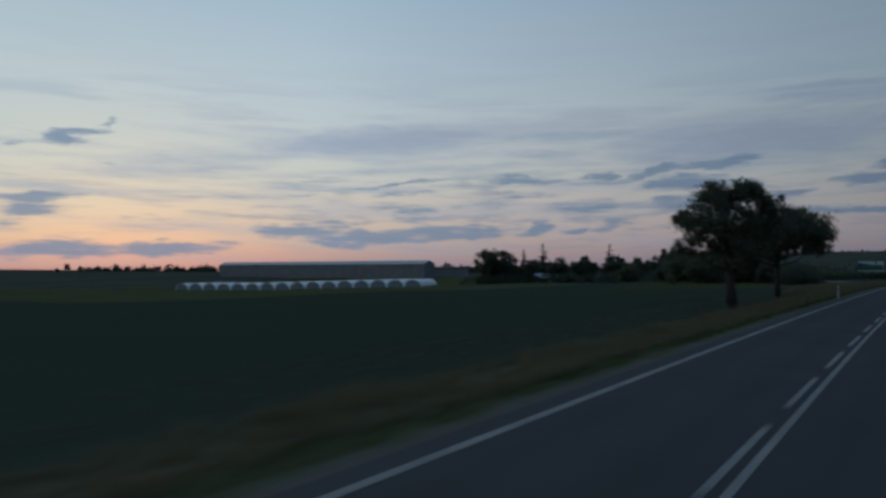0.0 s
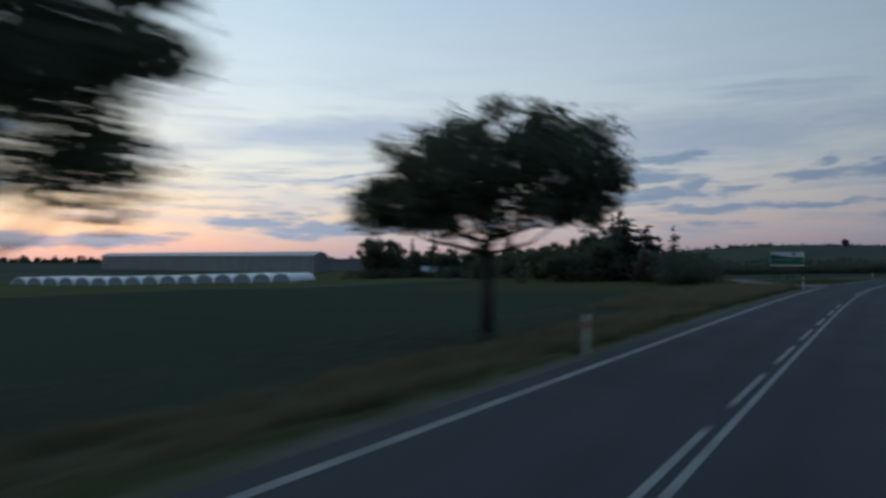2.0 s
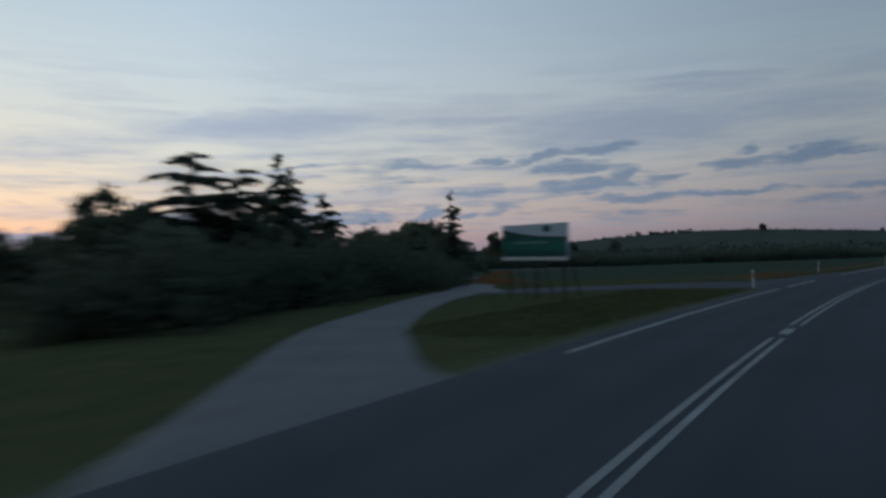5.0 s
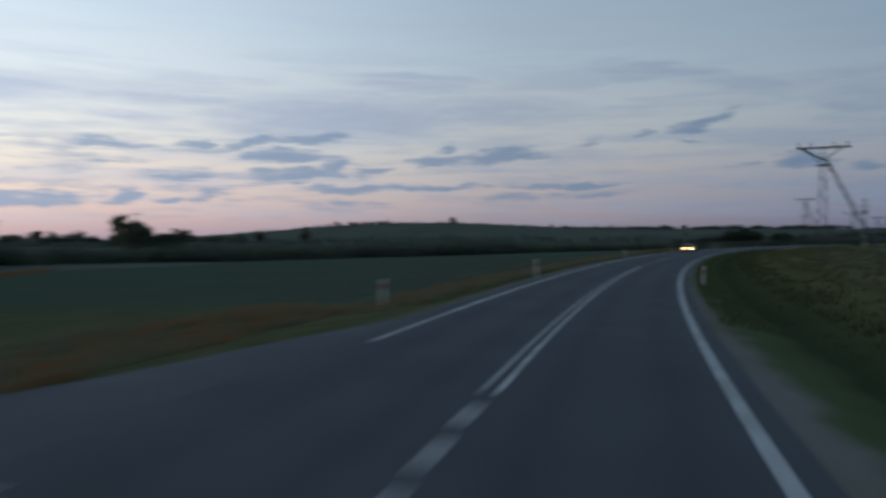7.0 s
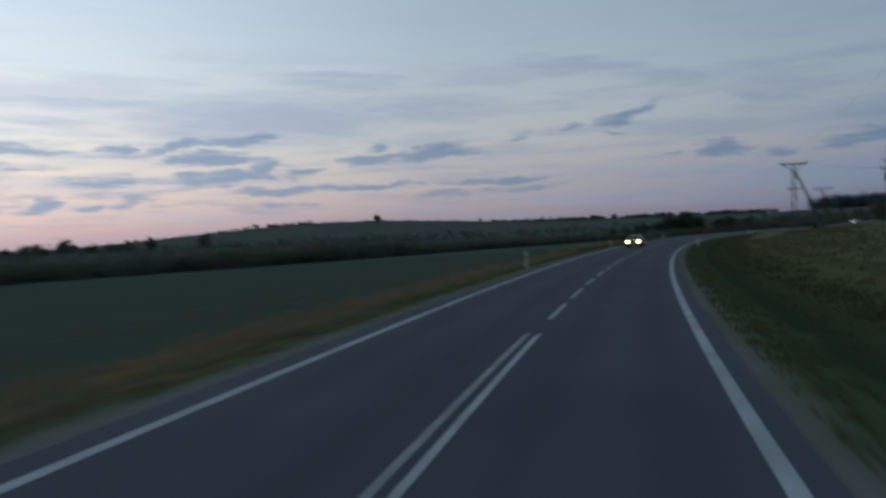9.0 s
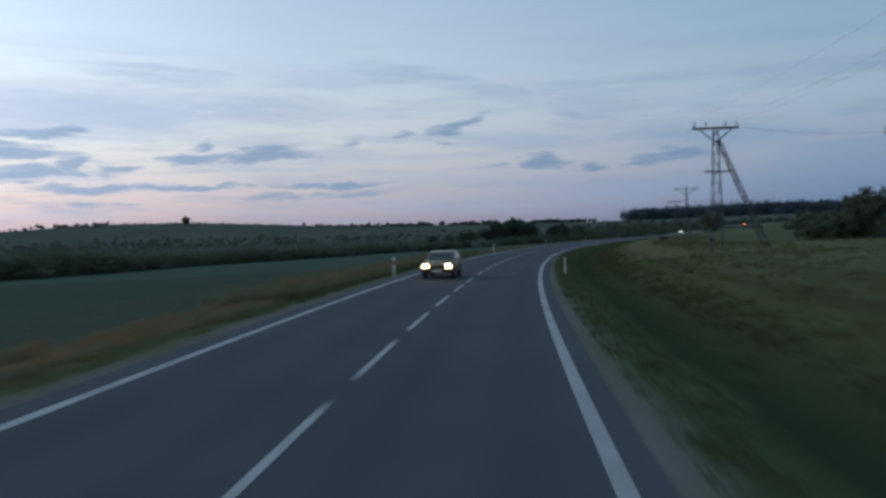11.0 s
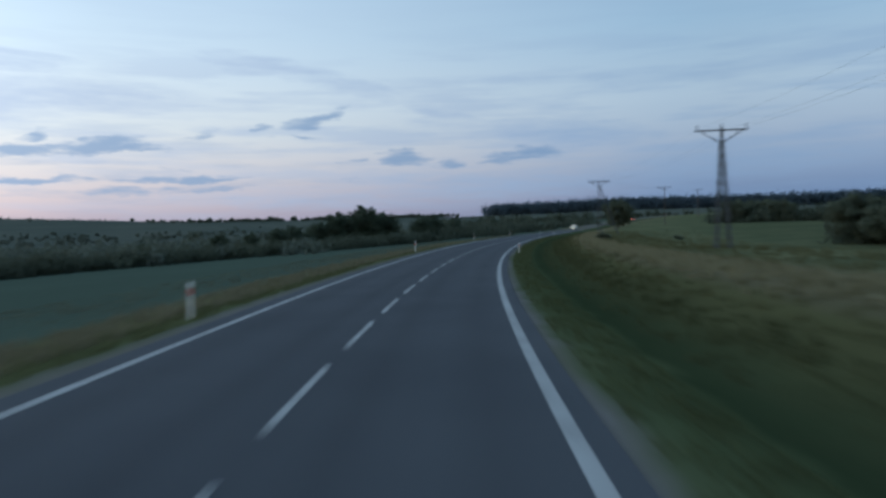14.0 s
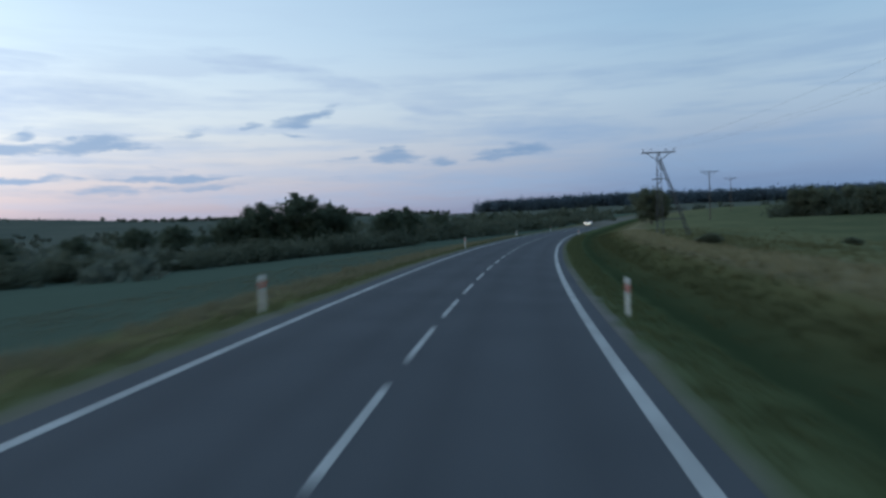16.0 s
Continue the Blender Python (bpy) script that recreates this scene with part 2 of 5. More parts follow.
def material(name, colour, other=None, scale=2.0, rough=0.8, metal=0.0, bump=0.0, fine=30.0, emit=None, strength=0.0, per=0.0, spec=0.3):
    m = bpy.data.materials.new(name)
    m.use_nodes = True
    m.node_tree.nodes.clear()
    N = Nodes(m.node_tree)
    b = N.node("ShaderNodeBsdfPrincipled")
    N.put(N.node("ShaderNodeOutputMaterial").inputs[0], b.outputs[0])
    co = N.node("ShaderNodeTexCoord").outputs["Object"]
    other = other or tuple(v * 0.7 for v in colour)
    big, small = N.noise(co, scale, 5.0), N.noise(co, fine, 3.0)
    c = N.mix(N.ramp(big, ((0.35, 0.0), (0.65, 1.0))), colour, other)
    c = N.mix(N.ramp(small, ((0.3, 0.35), (0.7, 0.0))), c, tuple(v * 0.55 for v in colour))
    if per:
        r = N.node("ShaderNodeNewGeometry").outputs["Random Per Island"]
        c = N.mix(N.math("MULTIPLY", r, per), c, tuple(v * 0.35 for v in other))
    N.put(b.inputs["Base Color"], c)
    b.inputs["Roughness"].default_value, b.inputs["Metallic"].default_value = rough, metal
    b.inputs["Specular IOR Level"].default_value = spec
    if bump:
        n = N.node("ShaderNodeBump")
        n.inputs["Strength"].default_value, n.inputs["Distance"].default_value = bump, 0.02
        N.put(n.inputs["Height"], small)
        N.put(b.inputs["Normal"], n.outputs[0])
    if emit:
        b.inputs["Emission Color"].default_value = (*emit, 1)
        b.inputs["Emission Strength"].default_value = strength
    return m


def leafy(name, colour, other, per=0.6, thin=0.45):
    """Leaves and blades: dull on top, and letting light through."""
    m = material(name, colour, other, 0.6, 0.9, 0, 0, 5.0, per=per, spec=0.0)
    N = Nodes(m.node_tree)
    b = next(n for n in m.node_tree.nodes if n.type == "BSDF_PRINCIPLED")
    o = next(n for n in m.node_tree.nodes if n.type == "OUTPUT_MATERIAL")
    tr, mx = N.node("ShaderNodeBsdfTranslucent"), N.node("ShaderNodeMixShader")
    N.put(tr.inputs[0], b.inputs["Base Color"].links[0].from_socket)
    mx.inputs[0].default_value = thin
    N.put(mx.inputs[1], b.outputs[0])
    N.put(mx.inputs[2], tr.outputs[0])
    N.put(o.inputs[0], mx.outputs[0])
    return m


M_ASPHALT = material("asphalt", (0.072, 0.076, 0.082), (0.059, 0.063, 0.069), 0.25, 0.92, bump=0.5, fine=60, spec=0.10)
tracks = Nodes(M_ASPHALT.node_tree)
rolled = next(n for n in M_ASPHALT.node_tree.nodes if n.type == "BSDF_PRINCIPLED")
across = tracks.node("ShaderNodeAttribute", attribute_name="away").outputs["Fac"]
wheel = tracks.ramp(tracks.math("DIVIDE", tracks.math("ABSOLUTE", across), 4.2, clamp=True), ((0.0, 0.96), (0.12, 1.0), (0.24, 0.88), (0.36, 1.0), (0.50, 1.03), (0.66, 0.90), (0.80, 1.0), (1.0, 1.06)))
tracks.put(rolled.inputs["Base Color"], tracks.mix(1.0, rolled.inputs["Base Color"].links[0].from_socket, wheel, "MULTIPLY"))
M_PAINT = material("road_paint", (0.375, 0.375, 0.36), (0.23, 0.23, 0.22), 1.1, 0.8, fine=9, spec=0.15)
M_AGED = material("aged_road_paint", (0.325, 0.325, 0.31), (0.19, 0.19, 0.185), 1.3, 0.8, fine=8, spec=0.15)
M_WORN = material("worn_road_paint", (0.26, 0.26, 0.245), (0.13, 0.13, 0.13), 1.6, 0.7, fine=7)
M_SIDE = material("worn_asphalt", (0.125, 0.125, 0.128), (0.095, 0.095, 0.098), 0.5, 0.8, bump=0.5, fine=40)
M_APRON = material("grey_asphalt", (0.076, 0.080, 0.088), (0.058, 0.062, 0.070), 0.3, 0.9, bump=0.5, fine=50, spec=0.12)


def land_material(name, verge, crop, edge, crest):
    """Fields and verges in bands beside the road; the attribute "away" is the distance from its middle."""
    m = bpy.data.materials.new(name)
    m.use_nodes = True
    m.node_tree.nodes.clear()
    N = Nodes(m.node_tree)
    b = N.node("ShaderNodeBsdfPrincipled")
    N.put(N.node("ShaderNodeOutputMaterial").inputs[0], b.outputs[0])
    co = N.node("ShaderNodeTexCoord").outputs["Object"]
    away = N.node("ShaderNodeAttribute", attribute_name="away").outputs["Fac"]
    fine, mid, wide = N.noise(co, 7.0, 4.0), N.noise(co, 0.9, 4.0), N.noise(co, 0.07, 4.0, 0.6)
    shift = N.math("MULTIPLY", N.math("SUBTRACT", mid, 0.5), N.math("MULTIPLY_ADD", N.math("ABSOLUTE", away), 0.16, 0.5))
    q = N.math("DIVIDE", N.math("ADD", N.math("ADD", away, shift), 60.0), 120.0, clamp=True)

    def bands(*rows):
        return N.ramp(q, [((d + 60) / 120, c) for d, c in rows])

    gravel = (0.150, 0.138, 0.126)

    def light(c, k):
        return tuple(v * k for v in c)

    # tones by offset; the darkest band runs in the ditch, 6.6 m right
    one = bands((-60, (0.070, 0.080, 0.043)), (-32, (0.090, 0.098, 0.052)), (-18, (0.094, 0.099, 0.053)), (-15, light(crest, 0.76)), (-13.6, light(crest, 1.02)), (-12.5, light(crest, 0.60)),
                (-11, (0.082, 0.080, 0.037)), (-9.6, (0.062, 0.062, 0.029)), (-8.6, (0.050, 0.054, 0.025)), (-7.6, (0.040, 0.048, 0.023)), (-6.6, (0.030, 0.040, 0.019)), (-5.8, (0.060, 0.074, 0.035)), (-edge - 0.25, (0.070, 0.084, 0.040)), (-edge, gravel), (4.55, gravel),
                (5.0, (0.074, 0.086, 0.040)), (6.2, light(verge, 0.85)), (7.9, verge), (8.9, light(crop, 1.08)), (10.5, crop), (60, light(crop, 1.06)))
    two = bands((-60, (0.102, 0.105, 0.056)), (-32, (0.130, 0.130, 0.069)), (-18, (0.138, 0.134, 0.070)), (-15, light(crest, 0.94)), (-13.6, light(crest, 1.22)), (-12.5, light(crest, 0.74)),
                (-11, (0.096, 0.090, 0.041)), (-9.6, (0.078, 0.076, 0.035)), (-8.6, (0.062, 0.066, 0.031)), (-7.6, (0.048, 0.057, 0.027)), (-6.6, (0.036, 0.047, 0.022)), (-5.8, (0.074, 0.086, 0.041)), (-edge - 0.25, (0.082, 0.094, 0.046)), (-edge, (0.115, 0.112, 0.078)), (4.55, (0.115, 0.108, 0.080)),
                (5.0, (0.088, 0.098, 0.046)), (6.2, light(verge, 1.02)), (7.9, light(verge, 1.22)), (8.9, light(crop, 1.16)), (10.5, light(crop, 1.08)), (60, light(crop, 1.14)))
    c = N.mix(N.ramp(wide, ((0.42, 0.0), (0.58, 1.0))), one, two)
    c = N.mix(N.ramp(mid, ((0.38, 0.45), (0.62, 0.0))), c, one)
    turf = N.mix(N.ramp(mid, ((0.35, 0.0), (0.65, 1.0))), (0.064, 0.070, 0.034), (0.092, 0.088, 0.045))
    c = N.mix(N.node("ShaderNodeAttribute", attribute_name="mown").outputs["Fac"], c, turf)
    c = N.mix(N.ramp(fine, ((0.35, 0.3), (0.65, 0.0))), c, N.mix(1.0, c, (0.55, 0.6, 0.55), "MULTIPLY"))
    N.put(b.inputs["Base Color"], c)
    b.inputs["Roughness"].default_value = 0.9
    b.inputs["Specular IOR Level"].default_value = 0.0
    n = N.node("ShaderNodeBump")
    n.inputs["Strength"].default_value, n.inputs["Distance"].default_value = 0.6, 0.03
    N.put(n.inputs["Height"], fine)
    N.put(b.inputs["Normal"], n.outputs[0])
    return m


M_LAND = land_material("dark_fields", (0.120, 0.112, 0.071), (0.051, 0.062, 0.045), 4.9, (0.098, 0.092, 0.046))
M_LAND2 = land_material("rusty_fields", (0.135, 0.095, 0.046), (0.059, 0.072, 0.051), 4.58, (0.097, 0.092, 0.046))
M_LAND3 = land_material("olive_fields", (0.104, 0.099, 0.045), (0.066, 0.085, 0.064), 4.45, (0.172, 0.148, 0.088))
M_HILL = material("far_land", (0.074, 0.086, 0.070), (0.112, 0.114, 0.090), 0.018, 0.95, fine=0.09, spec=0.0)
M_STRIP = material("rough_grass", (0.109, 0.116, 0.056), (0.083, 0.092, 0.046), 0.05, 0.95, fine=0.6, spec=0.0)
M_BARK = material("bark", (0.055, 0.045, 0.036), (0.035, 0.030, 0.025), 3.0, 0.9, bump=0.8, fine=20)
M_LEAF = leafy("leaves", (0.150, 0.165, 0.112), (0.125, 0.140, 0.096), 0.15, 0.6)
M_LEAF2 = leafy("grey_leaves", (0.115, 0.140, 0.098), (0.092, 0.115, 0.080), 0.3, 0.6)
M_NEEDLE = leafy("needles", (0.118, 0.134, 0.100), (0.098, 0.115, 0.086), 0.1, 0.6)
M_ELDER = leafy("elder_leaves", (0.230, 0.245, 0.190), (0.170, 0.190, 0.140), 0.4, 0.6)
M_HEDGE = leafy("hedge_leaves", (0.108, 0.122, 0.088), (0.090, 0.104, 0.074), 0.1, 0.6)
M_SCRUB = leafy("scrub_leaves", (0.138, 0.158, 0.128), (0.120, 0.140, 0.112), 0.1, 0.6)
# far wood's leaves: distance haze is put into this pale blue tone
M_HAZEWOOD = leafy("hazed_wood_leaves", (0.104, 0.132, 0.152), (0.094, 0.120, 0.140), 0.05, 0.6)
M_STEEL = material("galvanised_steel", (0.075, 0.078, 0.082), (0.055, 0.056, 0.060), 1.0, 0.7, 0.0)
M_CONCRETE = material("concrete", (0.26, 0.255, 0.24), (0.2, 0.195, 0.185), 0.8, 0.85, bump=0.3)
M_WHITE = material("white_plastic", (0.56, 0.56, 0.53), (0.42, 0.42, 0.40), 3.0, 0.5)
M_RED = material("red_reflector", (0.50, 0.05, 0.03), (0.42, 0.04, 0.03), 4.0, 0.35)
M_BLACK = material("black_plastic", (0.02, 0.02, 0.02), (0.015, 0.015, 0.015), 4.0, 0.5)
M_WALL = material("barn_cladding", (0.25, 0.245, 0.26), (0.20, 0.195, 0.205), 0.2, 0.8)
M_ROOF = material("sheet_roof", (0.42, 0.44, 0.46), (0.34, 0.35, 0.37), 0.2, 0.45)
M_FILM = material("tunnel_film", (0.86, 0.87, 0.88), (0.78, 0.80, 0.82), 0.4, 0.4)
M_MESH = material("tunnel_end", (0.26, 0.28, 0.31), (0.21, 0.23, 0.25), 0.6, 0.7)
M_GREEN = material("poster_green", (0.010, 0.115, 0.085), (0.008, 0.085, 0.07), 0.6, 0.4)
M_TEAL = material("poster_dark_green", (0.010, 0.06, 0.055), (0.008, 0.05, 0.045), 0.6, 0.4)
M_POSTER = material("poster_white", (0.46, 0.51, 0.57), (0.38, 0.43, 0.49), 0.6, 0.4)
M_WOOD = material("weathered_wood", (0.12, 0.10, 0.08), (0.08, 0.07, 0.06), 2.0, 0.85, bump=0.5)
M_HOUSE = material("house_render", (0.34, 0.32, 0.29), (0.28, 0.27, 0.25), 0.5, 0.9)
M_TILE = material("roof_tile", (0.13, 0.07, 0.055), (0.09, 0.055, 0.045), 0.8, 0.8)
M_CARPAINT = material("car_paint", (0.20, 0.15, 0.08), (0.18, 0.135, 0.07), 2.0, 0.3, 0.3)
M_GLASS = material("dark_glass", (0.02, 0.022, 0.025), (0.018, 0.02, 0.022), 2.0, 0.08, spec=0.6)
M_TYRE = material("tyre", (0.015, 0.015, 0.015), (0.02, 0.02, 0.02), 4.0, 0.9)
M_HEADLAMP = material("headlamp", (0.9, 0.85, 0.7), None, 2.0, 0.3, emit=(1.0, 0.62, 0.28), strength=26.0)
M_FARLAMP = material("far_headlamp", (0.9, 0.85, 0.7), None, 2.0, 0.3, emit=(1.0, 0.85, 0.62), strength=7.0)
M_TAIL = material("tail_lamp", (0.5, 0.03, 0.02), None, 2.0, 0.3, emit=(1.0, 0.10, 0.05), strength=24.0)
M_LIT = material("lit_window", (0.8, 0.7, 0.5), None, 2.0, 0.4, emit=(1.0, 0.70, 0.36), strength=5.0)
M_POPPY = leafy("poppy", (0.28, 0.135, 0.065), (0.24, 0.15, 0.070), 0.15)
M_STALK = leafy("dry_stalks", (0.198, 0.183, 0.121), (0.158, 0.148, 0.093), 0.1)
M_BLADE = leafy("green_blades", (0.116, 0.125, 0.061), (0.100, 0.108, 0.051), 0.1)
M_HAY = leafy("olive_stalks", (0.140, 0.132, 0.066), (0.116, 0.112, 0.054), 0.1)
M_WEED = leafy("ditch_weeds", (0.088, 0.094, 0.045), (0.074, 0.080, 0.038), 0.1)
M_BANK = leafy("bank_blades", (0.114, 0.104, 0.048), (0.090, 0.085, 0.038), 0.15)
M_TURF = leafy("turf_blades", (0.098, 0.112, 0.054), (0.084, 0.098, 0.046), 0.1)
M_STRAW = leafy("pale_stalks", (0.26, 0.235, 0.14), (0.215, 0.195, 0.115), 0.1)
M_CORN = leafy("crop_blades", (0.131, 0.149, 0.112), (0.119, 0.136, 0.102), 0.1)

# ---- helpers for meshes ----
rng = np.random.default_rng(7)


def mesh_of(name, verts, faces, *mats):
    me = bpy.data.meshes.new(name)
    me.from_pydata(verts if isinstance(verts, list) else verts.tolist(), [], faces if isinstance(faces, list) else faces.tolist())
    for m in mats:
        me.materials.append(m)
    me.update()
    return me


def part(name, bm, mat, parent=None, label="", at=None, smooth=False):
    """Links a bmesh or a mesh as one object under a thing."""
    if isinstance(bm, bmesh.types.BMesh):
        me = bpy.data.meshes.new(name)
        bm.to_mesh(me)
        bm.free()
        me.materials.append(mat)
    else:
        me = bm
    if smooth:
        me.polygons.foreach_set("use_smooth", [True] * len(me.polygons))
    ob = new(name, me)
    ob.parent = parent
    if at is not None:
        ob.matrix_basis = at
    if label:
        ob["label"] = label
    return ob


def box(bm, x0, x1, y0, y1, z0, z1, bevel=0.0):
    r = bmesh.ops.create_cube(bm, size=1.0, matrix=Matrix.LocRotScale(((x0 + x1) / 2, (y0 + y1) / 2, (z0 + z1) / 2), None, (x1 - x0, y1 - y0, z1 - z0)))
    if bevel:
        es = list({e for v in r["verts"] for e in v.link_edges})
        bmesh.ops.bevel(bm, geom=es, offset=bevel, segments=2, affect="EDGES", profile=0.5)
    return bm


def boxed(*a, bevel=0.0):
    return box(bmesh.new(), *a, bevel=bevel)


def rod(bm, a, b, r0, r1=None, n=6):
    """A tapered rod from a to b."""
    a, b = Vector(a), Vector(b)
    r1 = r0 if r1 is None else r1
    d = b - a
    m = Matrix.Translation((a + b) / 2) @ d.to_track_quat("Z", "Y").to_matrix().to_4x4()
    bmesh.ops.create_cone(bm, cap_ends=True, segments=n, radius1=r0, radius2=r1, depth=d.length, matrix=m)
    return bm


# ---- the road's line: curvature and height every 40 m ----
KS = np.arange(-40, 801, 40.0)
SS = np.arange(-260, 1101, 1.0)
kap = np.interp(SS, KS, KAPPA) * 1e-3 * (SS > -40)
psi = np.concatenate([[0], np.cumsum((kap[1:] + kap[:-1]) / 2)])
sx = np.concatenate([[0], np.cumsum((-np.sin(psi[1:]) - np.sin(psi[:-1])) / 2)])
sy = np.concatenate([[0], np.cumsum((np.cos(psi[1:]) + np.cos(psi[:-1])) / 2)])
sx, sy = sx - sx[260], sy - sy[260]
kern = np.hanning(41) / np.hanning(41).sum()
sz = np.convolve(np.pad(np.interp(SS, KS, ZROAD), 20, mode="edge"), kern, "valid")
sz = sz - sz[260]
tilt = np.interp(SS, KS, BANK)


def on_road(s, u, dz=0.0):
    """World place s metres along the road, u to the left of its middle."""
    s, u = np.asarray(s, float), np.asarray(u, float)
    p = np.interp(s, SS, psi)
    return np.stack(np.broadcast_arrays(np.interp(s, SS, sx) - u * np.cos(p), np.interp(s, SS, sy) - u * np.sin(p), np.interp(s, SS, sz) + np.interp(s, SS, tilt) * np.clip(u, -5, 5) + dz), -1)


def to_road(x, y):
    """s and u of places in the plan."""
    x, y = np.asarray(x, float).ravel(), np.asarray(y, float).ravel()
    s, u = np.empty(len(x)), np.empty(len(x))
    cx, cy = sx[::4], sy[::4]
    for k in range(0, len(x), 4000):
        d = (x[k:k + 4000, None] - cx) ** 2 + (y[k:k + 4000, None] - cy) ** 2
        j = d.argmin(1) * 4
        s[k:k + 4000] = SS[j] + (-(x[k:k + 4000] - sx[j]) * np.sin(psi[j]) + (y[k:k + 4000] - sy[j]) * np.cos(psi[j]))
        u[k:k + 4000] = -((x[k:k + 4000] - sx[j]) * np.cos(psi[j]) + (y[k:k + 4000] - sy[j]) * np.sin(psi[j]))
    return s, u


def soft_noise(x, y, size):
    return (np.sin(x / size * 1.7 + 1.3) * np.cos(y / size * 1.3 + 0.4) + 0.5 * np.sin(x / size * 3.9 + y / size * 3.1 + 2.0)) / 1.5


LEFT_U = (4.0, 4.3, 4.7, 5.6, 7.0, 8.5, 15, 40, 60, 90, 180, 300, 600)
LEFT_A = (-0.10, -0.035, -0.05, -0.10, -0.30, -0.35, -0.50, -1.2, -1.8, -2.8, -6.5, -7.0, -6.2)
LEFT_B = (-0.10, -0.035, -0.05, -0.10, -0.25, -0.30, -0.40, -1.2, -1.7, -2.3, -2.6, -2.4, -2.0)
RIGHT_U = (4.0, 4.3, 4.7, 5.4, 6.6, 8.0, 10, 14, 24, 40, 80, 200)
RIGHT_Z = (-0.10, -0.035, -0.05, -0.10, -0.35, -0.50, 0.05, 0.50, 0.95, 1.25, 1.7, 3.5)
RIGHT_Y = (-0.10, -0.035, -0.05, -0.10, -0.35, -0.50, 0.0, 0.35, -0.15, -1.2, -0.7, 3.0)
SKY_A = (-75, -55, -41, -34, -27, -20, -14, -9, -4, 2, 6, 11, 17, 20, 26, 41, 70)
SKY_E = (1.05, 0.90, 1.02, 0.84, 0.94, 0.92, 0.92, 0.96, 1.22, 1.46, 1.44, 1.2, 0.72, 0.45, 0.05, -0.3, -0.5)


def height(x, y):
    """The lie of the land."""
    x, y = np.asarray(x, float).ravel(), np.asarray(y, float).ravel()
    s, u = to_road(x, y)
    late = np.clip((s - 130) / 90, 0, 1)
    zl = np.interp(u, LEFT_U, LEFT_A) * (1 - late) + np.interp(u, LEFT_U, LEFT_B) * late
    end = np.clip((s - 340) / 80, 0, 1) * np.clip((550 - s) / 60, 0, 1)
    zr = np.interp(-u, RIGHT_U, RIGHT_Z) * (1 - end) + np.interp(-u, RIGHT_U, RIGHT_Y) * end
    junction = np.exp(-((s - 150) / 24) ** 2) * (u > 0) * (u < 60)
    zl = zl * (1 - junction) + np.minimum(-0.08, zl * 0.3) * junction
    z = np.interp(s, SS, sz) + np.interp(s, SS, tilt) * np.clip(u, -5, 5) * np.clip(2 - np.abs(u) / 12, 0, 1) + np.where(u > 0, zl, zr) * np.clip((np.abs(u) - 3.9) / 0.3, 0.3, 1)
    far = np.hypot(x - 40, y - 220)
    a = np.degrees(np.arctan2(-(x - 40), y - 220))
    crest = np.where(a < -29, 1650.0, 1150.0)
    rise = np.tan(np.radians(np.interp(a, SKY_A, SKY_E)))
    top = 2.0 + crest * rise
    g = np.clip((far - 330) / (crest - 330), 0, 1)
    front = np.exp(-((a + 20) / 75) ** 8)
    z = z * (1 - g) + top * g ** 1.6 * front * (g > 0) + np.where(g > 0, (1 - front) * z * g, 0)
    z = z - np.clip(far - crest * 1.05, 0, 4000) * 0.01 * front
    # the shallow hollow in which the polytunnels stand
    z = z - np.exp(-((x + 225) / 85) ** 6 - ((y - 235) / 60) ** 6) * (1.2 + 0.9 * np.clip((-165 - x) / 85, 0, 1))
    z = z + soft_noise(x, y, 9.0) * 0.05 * np.clip((np.abs(u) - 5.5) / 4, 0, 1) + soft_noise(x, y, 60.0) * 0.35 * np.clip((np.abs(u) - 60) / 60, 0, 1)
    return z


def ground_at(x, y):
    return float(height([x], [y])[0])


def place(s, u):
    p = on_road(s, u)
    return float(p[0]), float(p[1]), ground_at(p[0], p[1])


# ---- the ground: one sheet to the horizon ----
from mathutils import geometry as plan

cols = np.array([-58, -48, -40, -32, -25, -19, -15, -12, -10, -8.7, -7.6, -6.6, -5.6, -5.0, -4.7, -4.35, -4.15, -2, 0, 2, 4.15, 4.4, 4.7, 5.6, 6.5, 7.5, 8.5, 10, 13, 17, 22, 28, 36, 46, 58])
gs, gu = np.meshgrid(np.arange(-250, 900, 5.0), cols, indexing="ij")
near = on_road(gs.ravel(), gu.ravel())[:, :2]
fx, fy = [], []
for step, reach, hole in ((30, 600, 0), (90, 1500, 600), (250, 4200, 1500)):
    ax, ay = np.meshgrid(np.arange(-reach, reach + 1, step) + 60.0, np.arange(-reach, reach + 1, step) + 250.0)
    keep = np.maximum(np.abs(ax - 60), np.abs(ay - 250)) > hole - 1
    fx.append(ax[keep]), fy.append(ay[keep])
fx, fy = np.concatenate(fx), np.concatenate(fy)
fs, fu = to_road(fx, fy)
keep = (np.abs(fu) > 72) | (fs < -275) | (fs > 925)
flat_pts = np.concatenate([near, np.stack([fx[keep], fy[keep]], -1)])
cdt = plan.delaunay_2d_cdt([Vector(p) for p in flat_pts.tolist()], [], [], 0, 1e-5)
gxy = np.array([tuple(v) for v in cdt[0]])
gz = height(gxy[:, 0], gxy[:, 1])
tris = np.array([f for f in cdt[2] if len(f) == 3])
ground_me = mesh_of("ground", np.column_stack([gxy, gz]), tris, M_HILL, M_LAND, M_LAND2, M_LAND3, M_STRIP)
mid = gxy[tris].mean(1)
ms, mu = to_road(mid[:, 0], mid[:, 1])
kind = np.zeros(len(tris), int)
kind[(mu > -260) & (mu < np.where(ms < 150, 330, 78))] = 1
